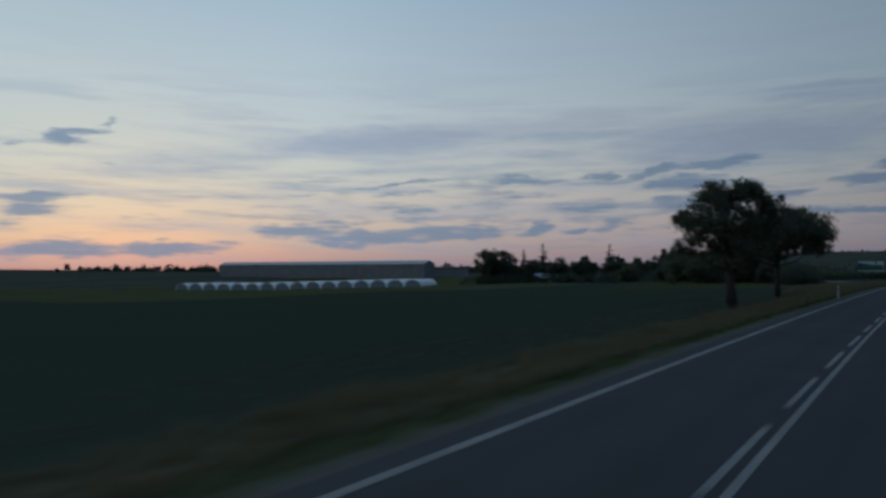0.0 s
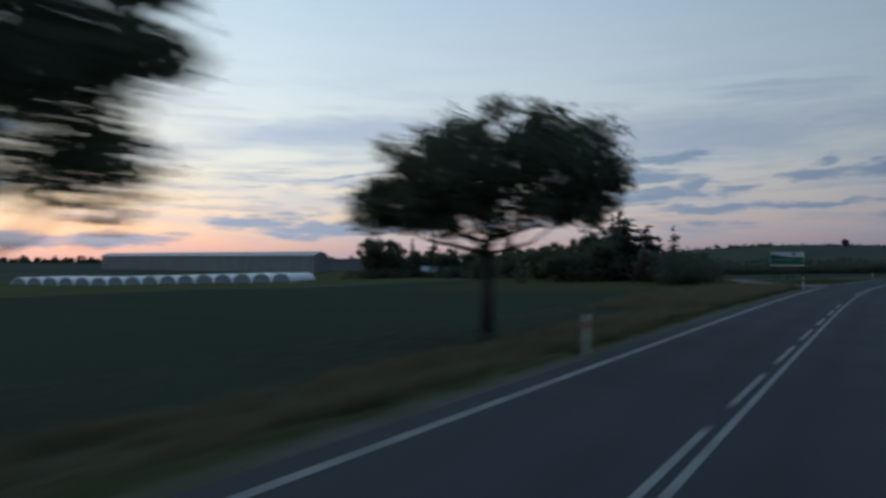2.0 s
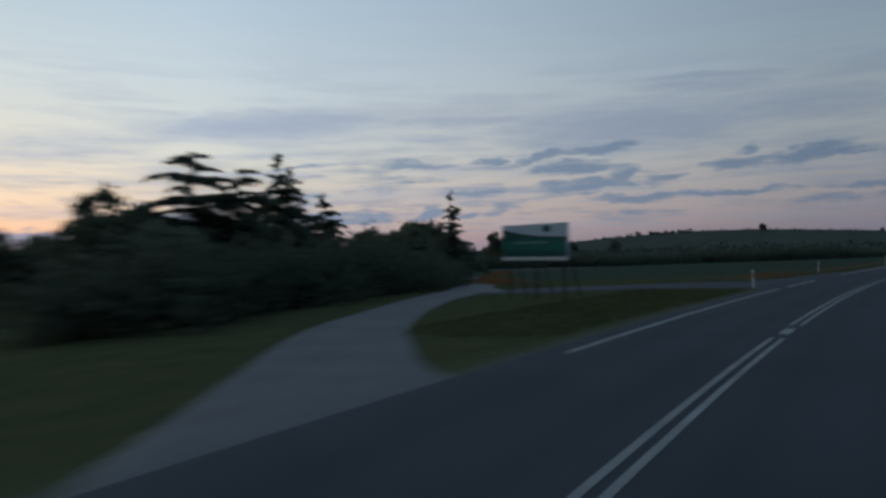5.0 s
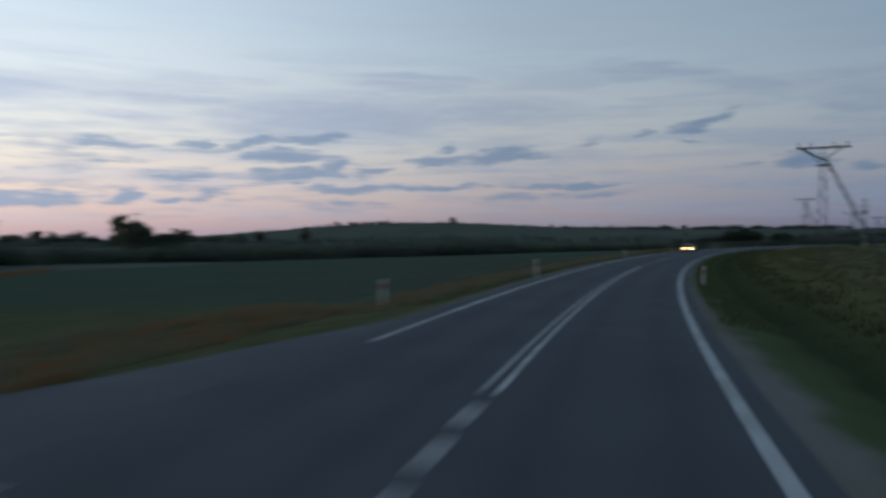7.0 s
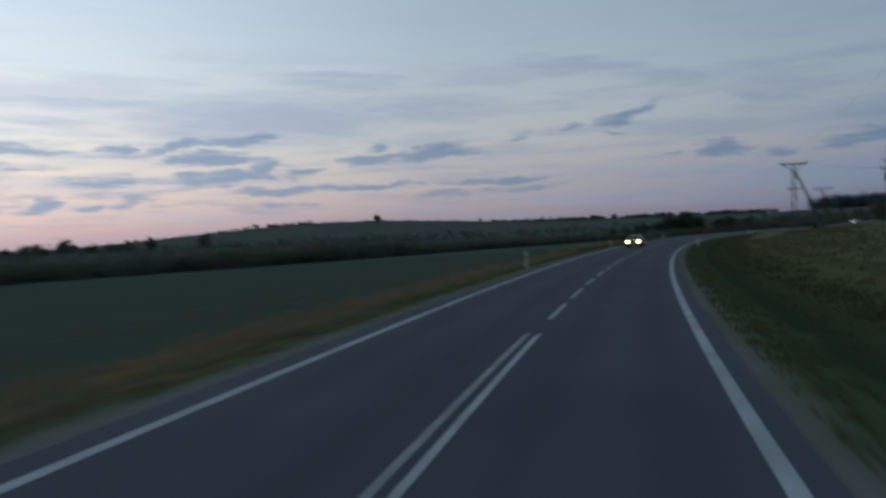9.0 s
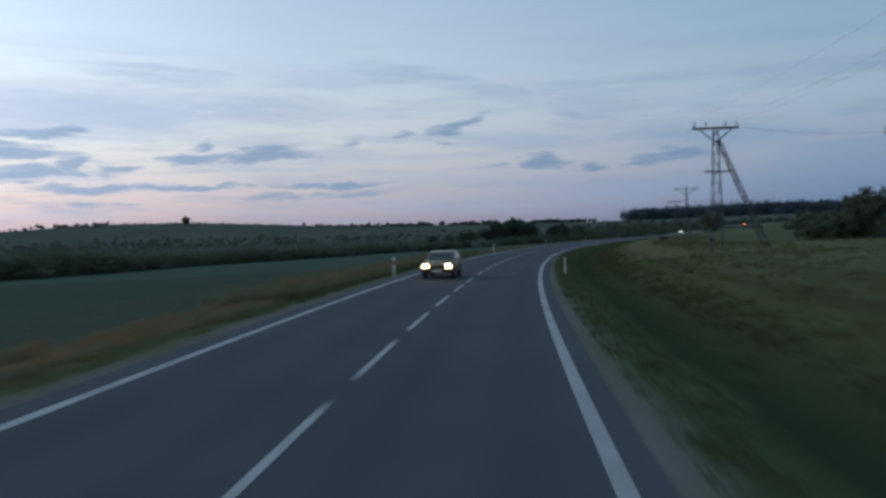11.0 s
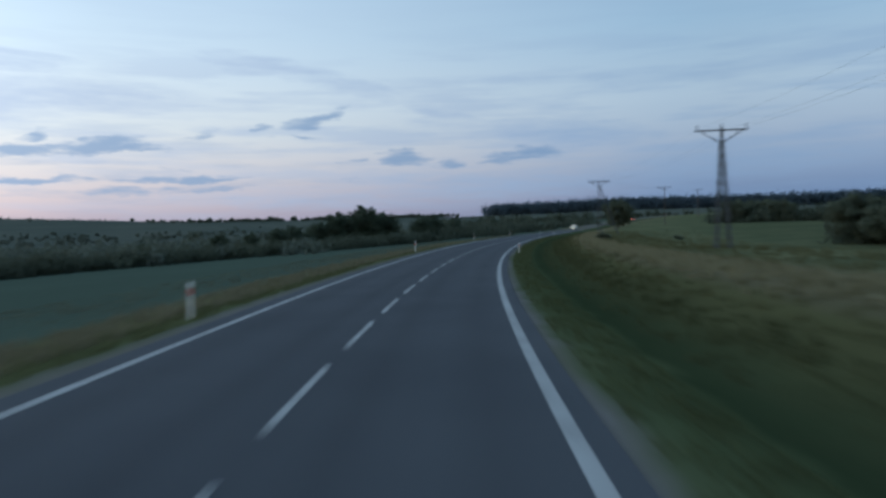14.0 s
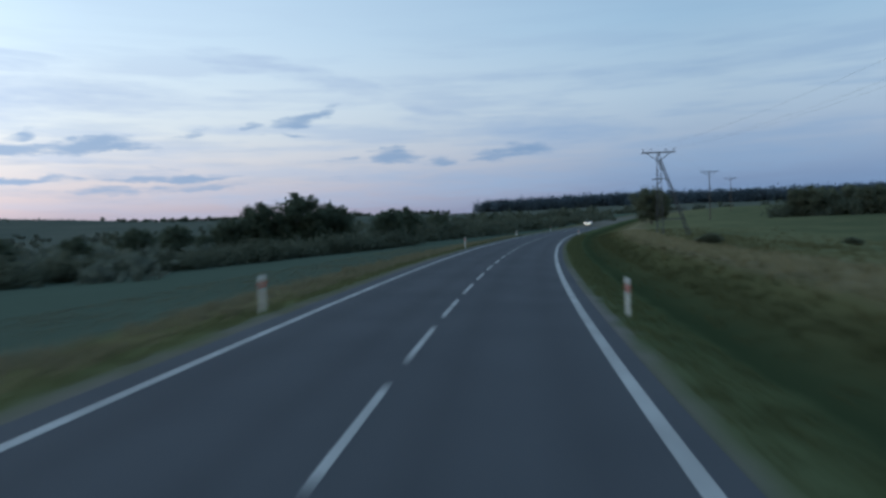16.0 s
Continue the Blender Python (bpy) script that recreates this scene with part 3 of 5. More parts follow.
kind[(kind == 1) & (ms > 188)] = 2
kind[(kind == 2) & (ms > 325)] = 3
kind[(mu > 118) & (mu < 330) & (ms > 90) & (ms < 245)] = 4
vs_, vu_ = to_road(gxy[:, 0], gxy[:, 1])
mown = np.clip((vs_ - 114) / 8, 0, 1) * np.clip((195 - vs_) / 6, 0, 1) * np.clip((vu_ - 4.6) / 1.0, 0, 1) * np.clip((54 - vu_) / 6, 0, 1)
ground_me.attributes.new("away", "FLOAT", "POINT").data.foreach_set("value", vu_.astype(np.float32))
ground_me.attributes.new("mown", "FLOAT", "POINT").data.foreach_set("value", mown.astype(np.float32))
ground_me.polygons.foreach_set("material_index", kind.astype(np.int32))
ground_me.polygons.foreach_set("use_smooth", [True] * len(ground_me.polygons))
tagged(new("ground", ground_me), "rolling farmland with a dark green crop, dry verges and meadow", "ground", kind="structure")


def ribbon(s0, s1, u0, u1, dz, step=2.0, depth=0.0):
    """A strip along the road between two offsets, with its edges turned down by depth."""
    ss = np.linspace(s0, s1, max(2, int((s1 - s0) / step) + 1))
    n = len(ss)
    us = [u0, u1] if not depth else [u0, u0, u1, u1]
    ds = [dz, dz] if not depth else [dz - depth, dz, dz, dz - depth]
    v = np.concatenate([on_road(ss, np.full(n, u), d) for u, d in zip(us, ds)])
    f = [(k * n + i, (k + 1) * n + i, (k + 1) * n + i + 1, k * n + i + 1) for k in range(len(us) - 1) for i in range(n - 1)]
    return v, f


WL, WR = 3.62, 3.71
v, f = ribbon(-250, 900, -4.17, 4.25, 0.0, 2.5, 0.16)
road_me = mesh_of("road", v, f, M_ASPHALT)
road_me.attributes.new("away", "FLOAT", "POINT").data.foreach_set("value", np.repeat([-4.17, -4.17, 4.25, 4.25], len(v) // 4).astype(np.float32))
road = tagged(part("road", road_me, None), "two-lane grey asphalt country road bending gently", "road", kind="structure")


def marking(name, s0, s1, u, width, parent=None, dz=0.006, step=2.5, paint=M_PAINT):
    v, f = ribbon(s0, s1, u - width / 2, u + width / 2, dz, step)
    return part(name, mesh_of(name, v, f, paint), None, parent)


edge = tagged(new("edge_line"), "worn white painted edge lines of the road", "road marking", kind="structure")
marking("right_line", -250, 900, -WR, 0.22, edge)
marking("left_line", -250, 121.5, WL, 0.20, edge, paint=M_AGED)
marking("left_line", 134.5, 161.8, WL, 0.20, edge, paint=M_WORN)
marking("left_line", 190.0, 900, WL, 0.20, edge)
marking("left_line", 183.0, 190.0, WL, 0.19, edge, paint=M_WORN)
marking("junction_dash", 164.2, 172.8, WL, 0.24, edge, paint=M_WORN)
centre = tagged(new("centre_line"), "worn white double and dashed centre markings", "road marking", kind="structure")
marking("solid_line", -250, 139.6, -0.13, 0.12, centre, paint=M_AGED)
for k in range(-30, 17):
    marking("dash", DASH_A + 6 * k - 2.0, DASH_A + 6 * k + 2.0, 0.13, 0.12, centre, paint=M_AGED)
marking("solid_line", 108, 139.6, 0.13, 0.12, centre, paint=M_AGED)
marking("wide_dash", 140.7, 142.1, 0.0, 0.28, centre)
for u in (-0.13, 0.13):
    marking("solid_line", 143.2, 168.4, u, 0.12, centre, paint=M_AGED)
    marking("solid_line", 178.6, 233.0, u, 0.12, centre, paint=M_WORN if u > 0 else M_PAINT)
for k in range(5):
    marking("wide_dash", 169.2 + 1.85 * k, 170.3 + 1.85 * k, 0.0, 0.30, centre, paint=M_WORN)
for k in range(39, 112):
    marking("dash", DASH_B + 6 * k - 2.0, DASH_B + 6 * k + 2.0, -0.04, 0.13, centre)

# ---- the side road with its fork ----


def lane(name, points, widths, label, mat=M_SIDE, dz=0.035):
    """A paved strip along a smooth line through plan points, laid on the ground."""
    pts = np.array(points, float)
    t = np.linspace(0, len(pts) - 1, 12 * len(pts))
    c = np.stack([np.interp(t, np.arange(len(pts)), pts[:, k]) for k in (0, 1)], -1)
    for _ in range(24):
        c[1:-1] = (c[:-2] + 2 * c[1:-1] + c[2:]) / 4
    w = np.interp(t, np.arange(len(pts)), widths)
    d = np.gradient(c, axis=0)
    d /= np.linalg.norm(d, axis=1)[:, None]
    nrm = np.stack([-d[:, 1], d[:, 0]], -1)
    rows = []
    for k in np.linspace(-0.5, 0.5, 7):
        q = c + nrm * (w * k)[:, None]
        ls, lu = to_road(q[:, 0], q[:, 1])
        over = np.clip((np.abs(lu) - 4.0) / 0.7, 0, 1)
        z = height(q[:, 0], q[:, 1]) + dz - (0.12 if abs(k) > 0.49 else 0)
        rows.append(np.column_stack([q, np.where(over < 1, (on_road(ls, lu)[:, 2] - 0.012) * (1 - over) + z * over, z)]))
    n = len(c)
    f = [(k * n + i, k * n + i + 1, (k + 1) * n + i + 1, (k + 1) * n + i) for k in range(6) for i in range(n - 1)]
    return tagged(part(name, mesh_of(name, np.concatenate(rows), f, mat), None), label, "road", kind="structure")


# the mouth of the side road: its near and far kerb line at each distance from the main road
MOUTH_U = np.array([4.10, 5, 6, 7, 8, 9, 10.5, 12, 14, 16, 18, 20.5])
NEAR_S = np.array([161.5, 163.0, 163.8, 164.0, 164.0, 163.8, 163.0, 161.8, 159.8, 157.6, 155.8, 154.5])
FAR_S = np.array([190.0, 187.0, 183.6, 180.0, 176.8, 174.4, 172.6, 171.2, 169.0, 167.0, 165.0, 162.8])
ts = np.linspace(0, 1, 13)
grid = np.concatenate([on_road(a + (b - a) * ts, np.full(13, u)) for u, a, b in zip(MOUTH_U, NEAR_S, FAR_S)])
edge_drop = np.tile(np.where((ts == 0) | (ts == 1), -0.10, 0.0), len(MOUTH_U))
lift = np.repeat(np.clip((MOUTH_U - 4.2) / 1.2, 0, 1), 13)
grid[:, 2] = (grid[:, 2] - 0.008) * (1 - lift) + (height(grid[:, 0], grid[:, 1]) + 0.05) * lift + edge_drop * lift
mouth_f = [(i * 13 + k, i * 13 + k + 1, (i + 1) * 13 + k + 1, (i + 1) * 13 + k) for i in range(len(MOUTH_U) - 1) for k in range(12)]
tagged(part("road_mouth", mesh_of("road_mouth", grid, mouth_f, M_APRON), None, smooth=True), "asphalt mouth of the side road at the junction", "road", kind="structure")
lane("side_road", [(-8.6, 160.0), (-11.4, 166.5), (-15.0, 175), (-17.5, 185), (-22, 197), (-34, 222)],
     [5.0, 4.6, 3.8, 3.4, 3.4, 3.4], "pale worn asphalt side road forking off", dz=0.055)
lane("village_lane", [(3.6, 124.5), (-1.0, 132), (-5.0, 139.5), (-7.2, 147), (-8.9, 154), (-10.4, 163)],
     [6.0, 4.6, 4.2, 3.4, 3.2, 4.2], "pale worn village lane beside the road", dz=0.065)


# ---- plants ----
def leaf_cloud(centres, radii, count, size, squash=0.8, shell=0.35):
    """Many small leaves round the clump centres: vertices and triangles."""
    k = rng.integers(0, len(centres), count)
    d = rng.normal(size=(count, 3))
    d /= np.linalg.norm(d, axis=1)[:, None]
    r = radii[k] * np.maximum(shell, rng.random(count) ** 0.5) * np.where(rng.random(count) < 0.18, 1.35, 1.0)
    p = centres[k] + d * r[:, None] * np.array([1, 1, squash])
    a = rng.normal(size=(count, 3))
    a /= np.linalg.norm(a, axis=1)[:, None]
    b = np.cross(a, d + 1e-3)
    b /= np.linalg.norm(b, axis=1)[:, None] + 1e-9
    sz_ = size * (0.6 + 0.8 * rng.random(count))[:, None]
    v = np.stack([p - a * sz_, p + b * sz_ * 0.55, p + a * sz_, p - b * sz_ * 0.55], 1).reshape(-1, 3)
    i = np.arange(count)[:, None] * 4
    return v, i + np.array([0, 1, 2, 3])


def broadleaf(name, label, tall, wide, trunk, girth, leaves, size, seed, mat=M_LEAF, category="tree", clumps=60, group="", lobes=None, fuller=1.0):
    """A tapered trunk with limbs under an uneven crown of leaf clumps, its foot at the origin."""
    r = np.random.default_rng(seed)
    thing = tagged(new(name), label, category, group)
    bm = bmesh.new()
    lean = Vector((r.normal() * 0.15, r.normal() * 0.15, 0))
    top = Vector((0, 0, tall * 0.72)) + lean
    knee = Vector((0, 0, trunk)) + lean * 0.4
    rod(bm, (0, 0, -0.3), (0, 0, 0.25), girth * 1.5, girth * 1.08, 10)
    rod(bm, (0, 0, 0.24), knee, girth * 1.08, girth * 0.8, 10)
    rod(bm, knee, top, girth * 0.8, girth * 0.15, 8)
    mid_h, half = (trunk + tall) / 2, (tall - trunk) / 2
    if not lobes:
        lobes = []
        for k in range(13):
            a, c = 2.4 * k + r.uniform(-0.5, 0.5), -0.75 + 1.5 * k / 12
            q = math.sqrt(1 - c * c) * r.uniform(0.45, 0.72) * wide / 2
            lobes.append((math.cos(a) * q, math.sin(a) * q, mid_h + c * half * r.uniform(0.7, 0.95), r.uniform(0.30, 0.40) * min(wide, 2 * half) * 0.9))
    cen, rad = [], []
    lobes = [(x, y, z, big * fuller) for x, y, z, big in lobes]
    for x, y, z, big in lobes:
        for k in range(max(3, clumps // len(lobes))):
            d = r.normal(size=3)
            d *= big * r.uniform(0.35, 0.95) / np.linalg.norm(d)
            cen.append((x + d[0] + lean.x, y + d[1] + lean.y, max(trunk * 0.8, z + d[2] * 0.8)))
            rad.append(big * r.uniform(0.35, 0.62))
    cen, rad = np.array(cen), np.array(rad)
    for x, y, z, big in lobes:
        e = Vector((x + lean.x, y + lean.y, z))
        b = knee.lerp(top, min(0.9, max(0.0, (e.z - trunk) / (tall - trunk) - 0.25)))
        m = b.lerp(e, 0.5) + Vector((0, 0, -0.04 * tall))
        rod(bm, b, m, girth * 0.30, girth * 0.18, 6)
        rod(bm, m, e, girth * 0.18, girth * 0.07, 5)
        for k in range(3):
            d = Vector(r.normal(size=3) * big * 0.5)
            rod(bm, e, e + d, girth * 0.07, girth * 0.02, 4)
    part("trunk", bm, M_BARK, thing, smooth=True)
    v, f = leaf_cloud(cen, rad, leaves, size)
    part("crown", mesh_of("crown", v, f, mat), None, thing)
    return thing


def conifer(name, label, tall, wide, seed, tiers=30, group="", layered=1.0, spare=0.22, taper=0.80):
    """A spruce: a straight stem with drooping boughs in uneven tiers."""
    r = np.random.default_rng(seed)
    thing = tagged(new(name), label, "tree", group)
    bm = rod(rod(bmesh.new(), (0, 0, -0.3), (0, 0, tall * 0.5), tall * 0.016, tall * 0.01, 8), (0, 0, tall * 0.5), (0, 0, tall * 0.98), tall * 0.01, 0.02, 6)
    part("trunk", bm, M_BARK, thing)
    vs, fs = [], []
    for k in range(tiers):
        h = 0.09 + 0.9 * (k + r.uniform(-0.6, 0.6)) / (tiers - 1)
        h = min(0.985, max(0.08, h))
        reach = wide / 2 * (1 - h) ** taper * r.uniform(0.65, 1.2) + 0.22
        boughs = 13 if h < 0.7 else 8
        for j in range(boughs):
            if r.random() < spare:
                continue
            a = 6.283 * (j + r.random() * 0.9) / boughs
            L = reach * r.choice([0.5, 0.7, 0.85, 1.0, 1.2]) * r.uniform(0.8, 1.15)
            d, side = np.array([math.cos(a), math.sin(a), 0]), np.array([-math.sin(a), math.cos(a), 0])
            z0 = h * tall + r.uniform(-1.0, 1.0) * 0.88 * layered * tall / tiers
            rise = r.uniform(0.05, 0.55)
            for q in range(30):
                g = (q + r.random()) / 30
                p = d * L * g + np.array([0, 0, z0 + rise * L * g - 0.40 * L * g * g + r.uniform(-0.14, 0.08)])
                w = (0.25 * L * (1 - 0.6 * g) + 0.10) * r.uniform(0.6, 1.25)
                s = side * w * (1 if q % 2 else -1)
                tip = p + s + d * 0.12 * L + np.array([0, 0, -0.35 * w - 0.10 * L * r.random()])
                o = len(vs)
                vs += [tuple(p - d * 0.08 * L + np.array([0, 0, -0.1])), tuple(p + d * 0.08 * L), tuple(tip)]
                fs.append((o, o + 1, o + 2))
    part("crown", mesh_of("crown", vs, fs, M_NEEDLE), None, thing)
    return thing


def at_ground(x, y, turn=0.0, scale=1.0, sink=0.0):
    return pose(x, y, ground_at(x, y) - sink, 0, 0, turn) @ Matrix.Scale(scale, 4)


def put(thing, x, y, turn=0.0):
    thing.matrix_basis = at_ground(x, y, turn)
    return thing


# limbs of the two roadside trees: across, along, height and size of each bough's foliage
LIME_BOUGHS = ((-0.9, 0.2, 8.05, 1.35), (1.3, -0.5, 7.42, 1.2), (2.3, 0.8, 5.85, 1.1), (-2.7, -0.4, 7.0, 1.25), (0.2, 1.6, 6.06, 1.4), (0.0, -1.8, 6.27, 1.3), (-2.4, 1.0, 5.12, 1.2), (2.2, -0.8, 4.39, 1.0),
               (-3.3, 0.2, 5.64, 0.9), (0.3, 0.4, 4.39, 1.2), (-0.6, 2.2, 3.97, 0.9), (-1.2, -2.2, 4.39, 1.0), (3.0, 0.1, 6.48, 0.7), (-1.8, 0.5, 8.57, 0.85), (-3.0, -0.2, 7.73, 0.85), (0.6, -0.2, 8.46, 0.8), (-1.0, -0.6, 8.5, 0.9), (0.4, 0.3, 6.9, 1.3), (-1.6, 0.4, 6.0, 1.3))
MAPLE_BOUGHS = ((4.4, 0.3, 4.7, 1.0), (3.1, -0.9, 5.3, 1.2), (2.4, 0.6, 6.6, 1.2), (1.1, -0.4, 7.2, 1.0), (0.5, 1.8, 6.0, 1.5), (0.4, -1.9, 5.8, 1.4), (-1.2, 0.2, 7.5, 1.2), (-2.4, -0.7, 7.6, 1.1),
                (-3.4, 0.5, 6.7, 1.25), (-4.0, -0.2, 5.5, 0.95), (-2.2, 1.7, 5.6, 1.4), (-2.0, -1.9, 5.4, 1.3), (1.9, 1.2, 4.9, 1.1), (0.0, 0.0, 5.2, 1.6), (-3.0, 0.4, 4.6, 0.9), (2.0, -1.5, 4.4, 1.0))
put(broadleaf("lime_tree", "tall broadleaf roadside tree with a wide loose crown", 9.3, 8.0, 2.6, 0.36, 20000, 0.12, 3, clumps=230, lobes=LIME_BOUGHS, fuller=1.32), -8.5, 53.0, 198)
put(broadleaf("maple_tree", "broad roadside tree with a lobed spreading crown", 8.7, 10.4, 2.9, 0.25, 25000, 0.115, 5, clumps=240, lobes=MAPLE_BOUGHS, fuller=1.30), -7.9, 70.9, 205)
put(conifer("spruce", "tall broad spruce with drooping boughs above the thicket", 11.5, 9.5, 11, tiers=18, group="garden spruces", layered=0.75, spare=0.36), -29.6, 168.0)
put(conifer("spruce", "tall dark spruce standing behind another", 11.3, 8.5, 12, tiers=17, group="garden spruces", layered=0.75, spare=0.38), -32.4, 173.2, 40)
put(conifer("spruce", "broad old spruce with long ragged boughs", 8.9, 10.0, 16, tiers=15, group="garden spruces", layered=0.9, spare=0.36, taper=0.45), -24.4, 152.4, 130)
put(conifer("spruce", "low broad spruce whose boughs fan out sideways", 7.9, 7.6, 19, tiers=14, group="garden spruces", layered=0.9, spare=0.36, taper=0.40), -21.8, 153.8, 75)
put(conifer("spruce", "slim spruce standing above the shrubs", 11.0, 6.8, 13, tiers=15, group="garden spruces", layered=0.5, spare=0.30), -26.8, 197.6, 80)
put(conifer("spruce", "dark spruce with a broken uneven crown behind the lane", 10.6, 12.0, 14, tiers=19, group="garden spruces", layered=1.0, spare=0.30), -38.6, 188.0, 20)
put(conifer("spruce", "small spruce between rounder garden trees", 9.8, 6.0, 17, tiers=15, group="garden spruces", layered=0.5, spare=0.30), -33.0, 212.5, 60)
round_tree = put(broadleaf("round_tree", "dense round-headed tree at the field corner", 13.0, 15.0, 0.8, 0.3, 14000, 0.36, 21, clumps=110), -75.0, 290.0)
field_bush = put(broadleaf("field_bush", "large rounded shrub at the far field edge", 11.5, 15.0, 0.6, 0.25, 8000, 0.45, 22, clumps=90, category="shrub", group="field edge shrubs"), -87.5, 389.0)
copy_thing(field_bush, at_ground(-77.5, 393.0, 140, 0.66))
shrub = broadleaf("garden_tree", "dark leafy garden tree in the village thicket", 6.5, 6.5, 0.6, 0.18, 7000, 0.22, 23, clumps=80, group="village trees")
put(shrub, -28.0, 150.0)
r2 = np.random.default_rng(31)
spots = [(-33, 146), (-38, 154), (-31, 158), (-29, 171), (-33, 178), (-42, 168), (-48, 178), (-39, 197), (-52, 160), (-30, 205), (-45, 210), (-60, 190), (-34, 164), (-26, 176), (-50, 195),
         (-62, 240), (-76, 246), (-86, 250), (-98, 250), (-110, 252), (-120, 250), (-132, 256), (-144, 262), (-90, 262), (-72, 232), (-105, 268), (-54, 226), (-128, 270),
         (-47, 226), (-58, 246), (-52, 236), (-66, 258), (-80, 276), (-62, 270), (-72, 280), (-68, 268)]
for k, (x, y) in enumerate(spots):
    copy_thing(shrub, at_ground(x, y, r2.uniform(0, 360), r2.uniform(0.8, 1.15) * (0.80 if k < 15 else 1.32 if k < 28 else 1.34)))
put(broadleaf("village_tree", "large round-headed tree at the end of the village", 14.0, 17.0, 1.2, 0.3, 12000, 0.36, 33, clumps=110), -139.5, 256.0)
put(broadleaf("elder_bush", "pale flowering elder bush before the spruces", 4.6, 4.4, 0.5, 0.12, 5000, 0.15, 35, M_ELDER, clumps=60, category="shrub"), -19.6, 146.0)
slim = conifer("garden_conifer", "slender conifer rising from the village trees", 15.4, 8.5, 15, tiers=20, group="village conifers", layered=0.6, spare=0.3)
put(slim, -118.0, 257.0)
for x, y, k in ((-92.5, 262, 0.95), (-126.5, 257, 0.88), (-110, 258, 0.66), (-133, 262, 0.62), (-102, 262, 0.70)):
    copy_thing(slim, at_ground(x, y, r2.uniform(0, 360), k))
put(broadleaf("lone_tree", "single rounded tree beside the far bend", 8.8, 8.4, 1.0, 0.25, 9000, 0.24, 24, clumps=90), 230.8, 493.6)
poplar = put(broadleaf("poplar", "upright bushy poplar at the field end", 8.7, 6.6, 0.3, 0.2, 12000, 0.20, 25, M_LEAF2, clumps=110, group="poplars"), 135.5, 467.0)
for x, y, turn, k in ((129.8, 468.0, 70, 0.88), (125.4, 468.0, 190, 0.66), (147.3, 464.0, 150, 0.66), (166.0, 492.0, 210, 0.66), (121.5, 464.0, 300, 0.42), (141.0, 469.0, 20, 0.82),
                      (112.0, 450.0, 45, 0.52), (117.0, 458.0, 230, 0.56), (106.0, 445.0, 95, 0.44), (100.0, 441.0, 140, 0.44), (158.0, 480.0, 80, 0.76), (176.0, 500.0, 260, 0.70), (190.0, 512.0, 30, 0.50), (206.0, 526.0, 120, 0.60), (88.0, 430.0, 250, 0.34)):
    copy_thing(poplar, at_ground(x, y, turn, k))
put(broadleaf("meadow_tree", "tall leafy tree rising behind the meadow bushes", 11.0, 8.0, 1.4, 0.28, 9000, 0.26, 29, clumps=110), 170.0, 369.0)
bush = broadleaf("meadow_bush", "dark bushy shrub on the meadow", 4.2, 5.6, 0.2, 0.12, 5200, 0.18, 26, clumps=70, category="shrub", group="meadow bushes")
put(bush, 163.0, 375.0)
bush.matrix_basis = at_ground(163.0, 375.0, 0, 1.2)
for x, y, k in ((168, 380, 1.3), (173, 374, 1.3), (181, 388, 1.0), (190, 396, 1.0), (201, 404, 0.9), (70, 236, 0.9), (74, 243, 1.1), (79, 240, 0.9), (119, 300, 0.8), (125, 310, 0.7),
                (148, 407.5, 0.32), (150.5, 409, 0.26), (158, 402, 0.24),
                (252, 469, 1.35), (258, 463, 1.3), (252, 454, 1.2), (264, 472, 1.3)):
    copy_thing(bush, at_ground(x, y, r2.uniform(0, 360), k) @ Matrix.Diagonal((1, 1, 0.55 if k < 0.5 else 1, 1)))


def thicket(name, label, path, spread, tall, count, size, mat=M_HEDGE, category="hedge", base=0.4, clump=1.2, even=False):
    """A long belt of foliage along a line on the ground, in one mesh."""
    pts = np.array(path, float)
    t = np.sort(rng.random(count // 55)) * (len(pts) - 1)
    c = np.stack([np.interp(t, np.arange(len(pts)), pts[:, k]) for k in (0, 1)], -1) + rng.normal(size=(len(t), 2)) * spread
    top = tall * (0.55 + 0.55 * rng.random(len(t)) ** 2 + 0.15 * soft_noise(c[:, 0], c[:, 1], 14.0))
    if even:
        top = tall * rng.uniform(0.92, 1.0, len(t))
    g = height(c[:, 0], c[:, 1])
    cen = np.column_stack([c, g + base * top * rng.uniform(0.3, 1.6, len(t))])
    v, f = leaf_cloud(cen, top * 0.42 * clump, count, size, 0.95, 0.3)
    return tagged(part(name, mesh_of(name, v, f, mat), None), label, category, kind="stuff")


thicket("field_hedge", "dark continuous hedge along the far field edge", [(30, 366), (45, 388), (63, 398), (81, 416), (107, 434), (130, 450), (148, 462)], 1.7, 2.8, 90000, 0.20, base=0.36)
thicket("west_hedge", "thick dark belt of trees along the far field edge", [(-96, 292), (-60, 300), (-28, 318), (5, 346), (32, 368)], 3.2, 4.6, 60000, 0.28, base=0.35)
thicket("hill_hedge", "belt of trees at the foot of the hill", [(-420, 600), (-200, 580), (-60, 540), (60, 520), (150, 540), (230, 590)], 14, 3.2, 60000, 0.55, M_SCRUB, clump=1.5)
thicket("slope_scrub", "thick scrub on the slope behind the hedge", [(-70, 415), (10, 424), (60, 444), (105, 472)], 15, 2.8, 130000, 0.42, M_SCRUB, category="shrub", clump=1.5)
thicket("hill_scrub", "patchy dark scrub over the long hillside", [(-330, 760), (-180, 720), (-40, 690), (80, 680), (190, 720)], 75, 1.7, 60000, 0.8, M_SCRUB, category="shrub", clump=1.7)
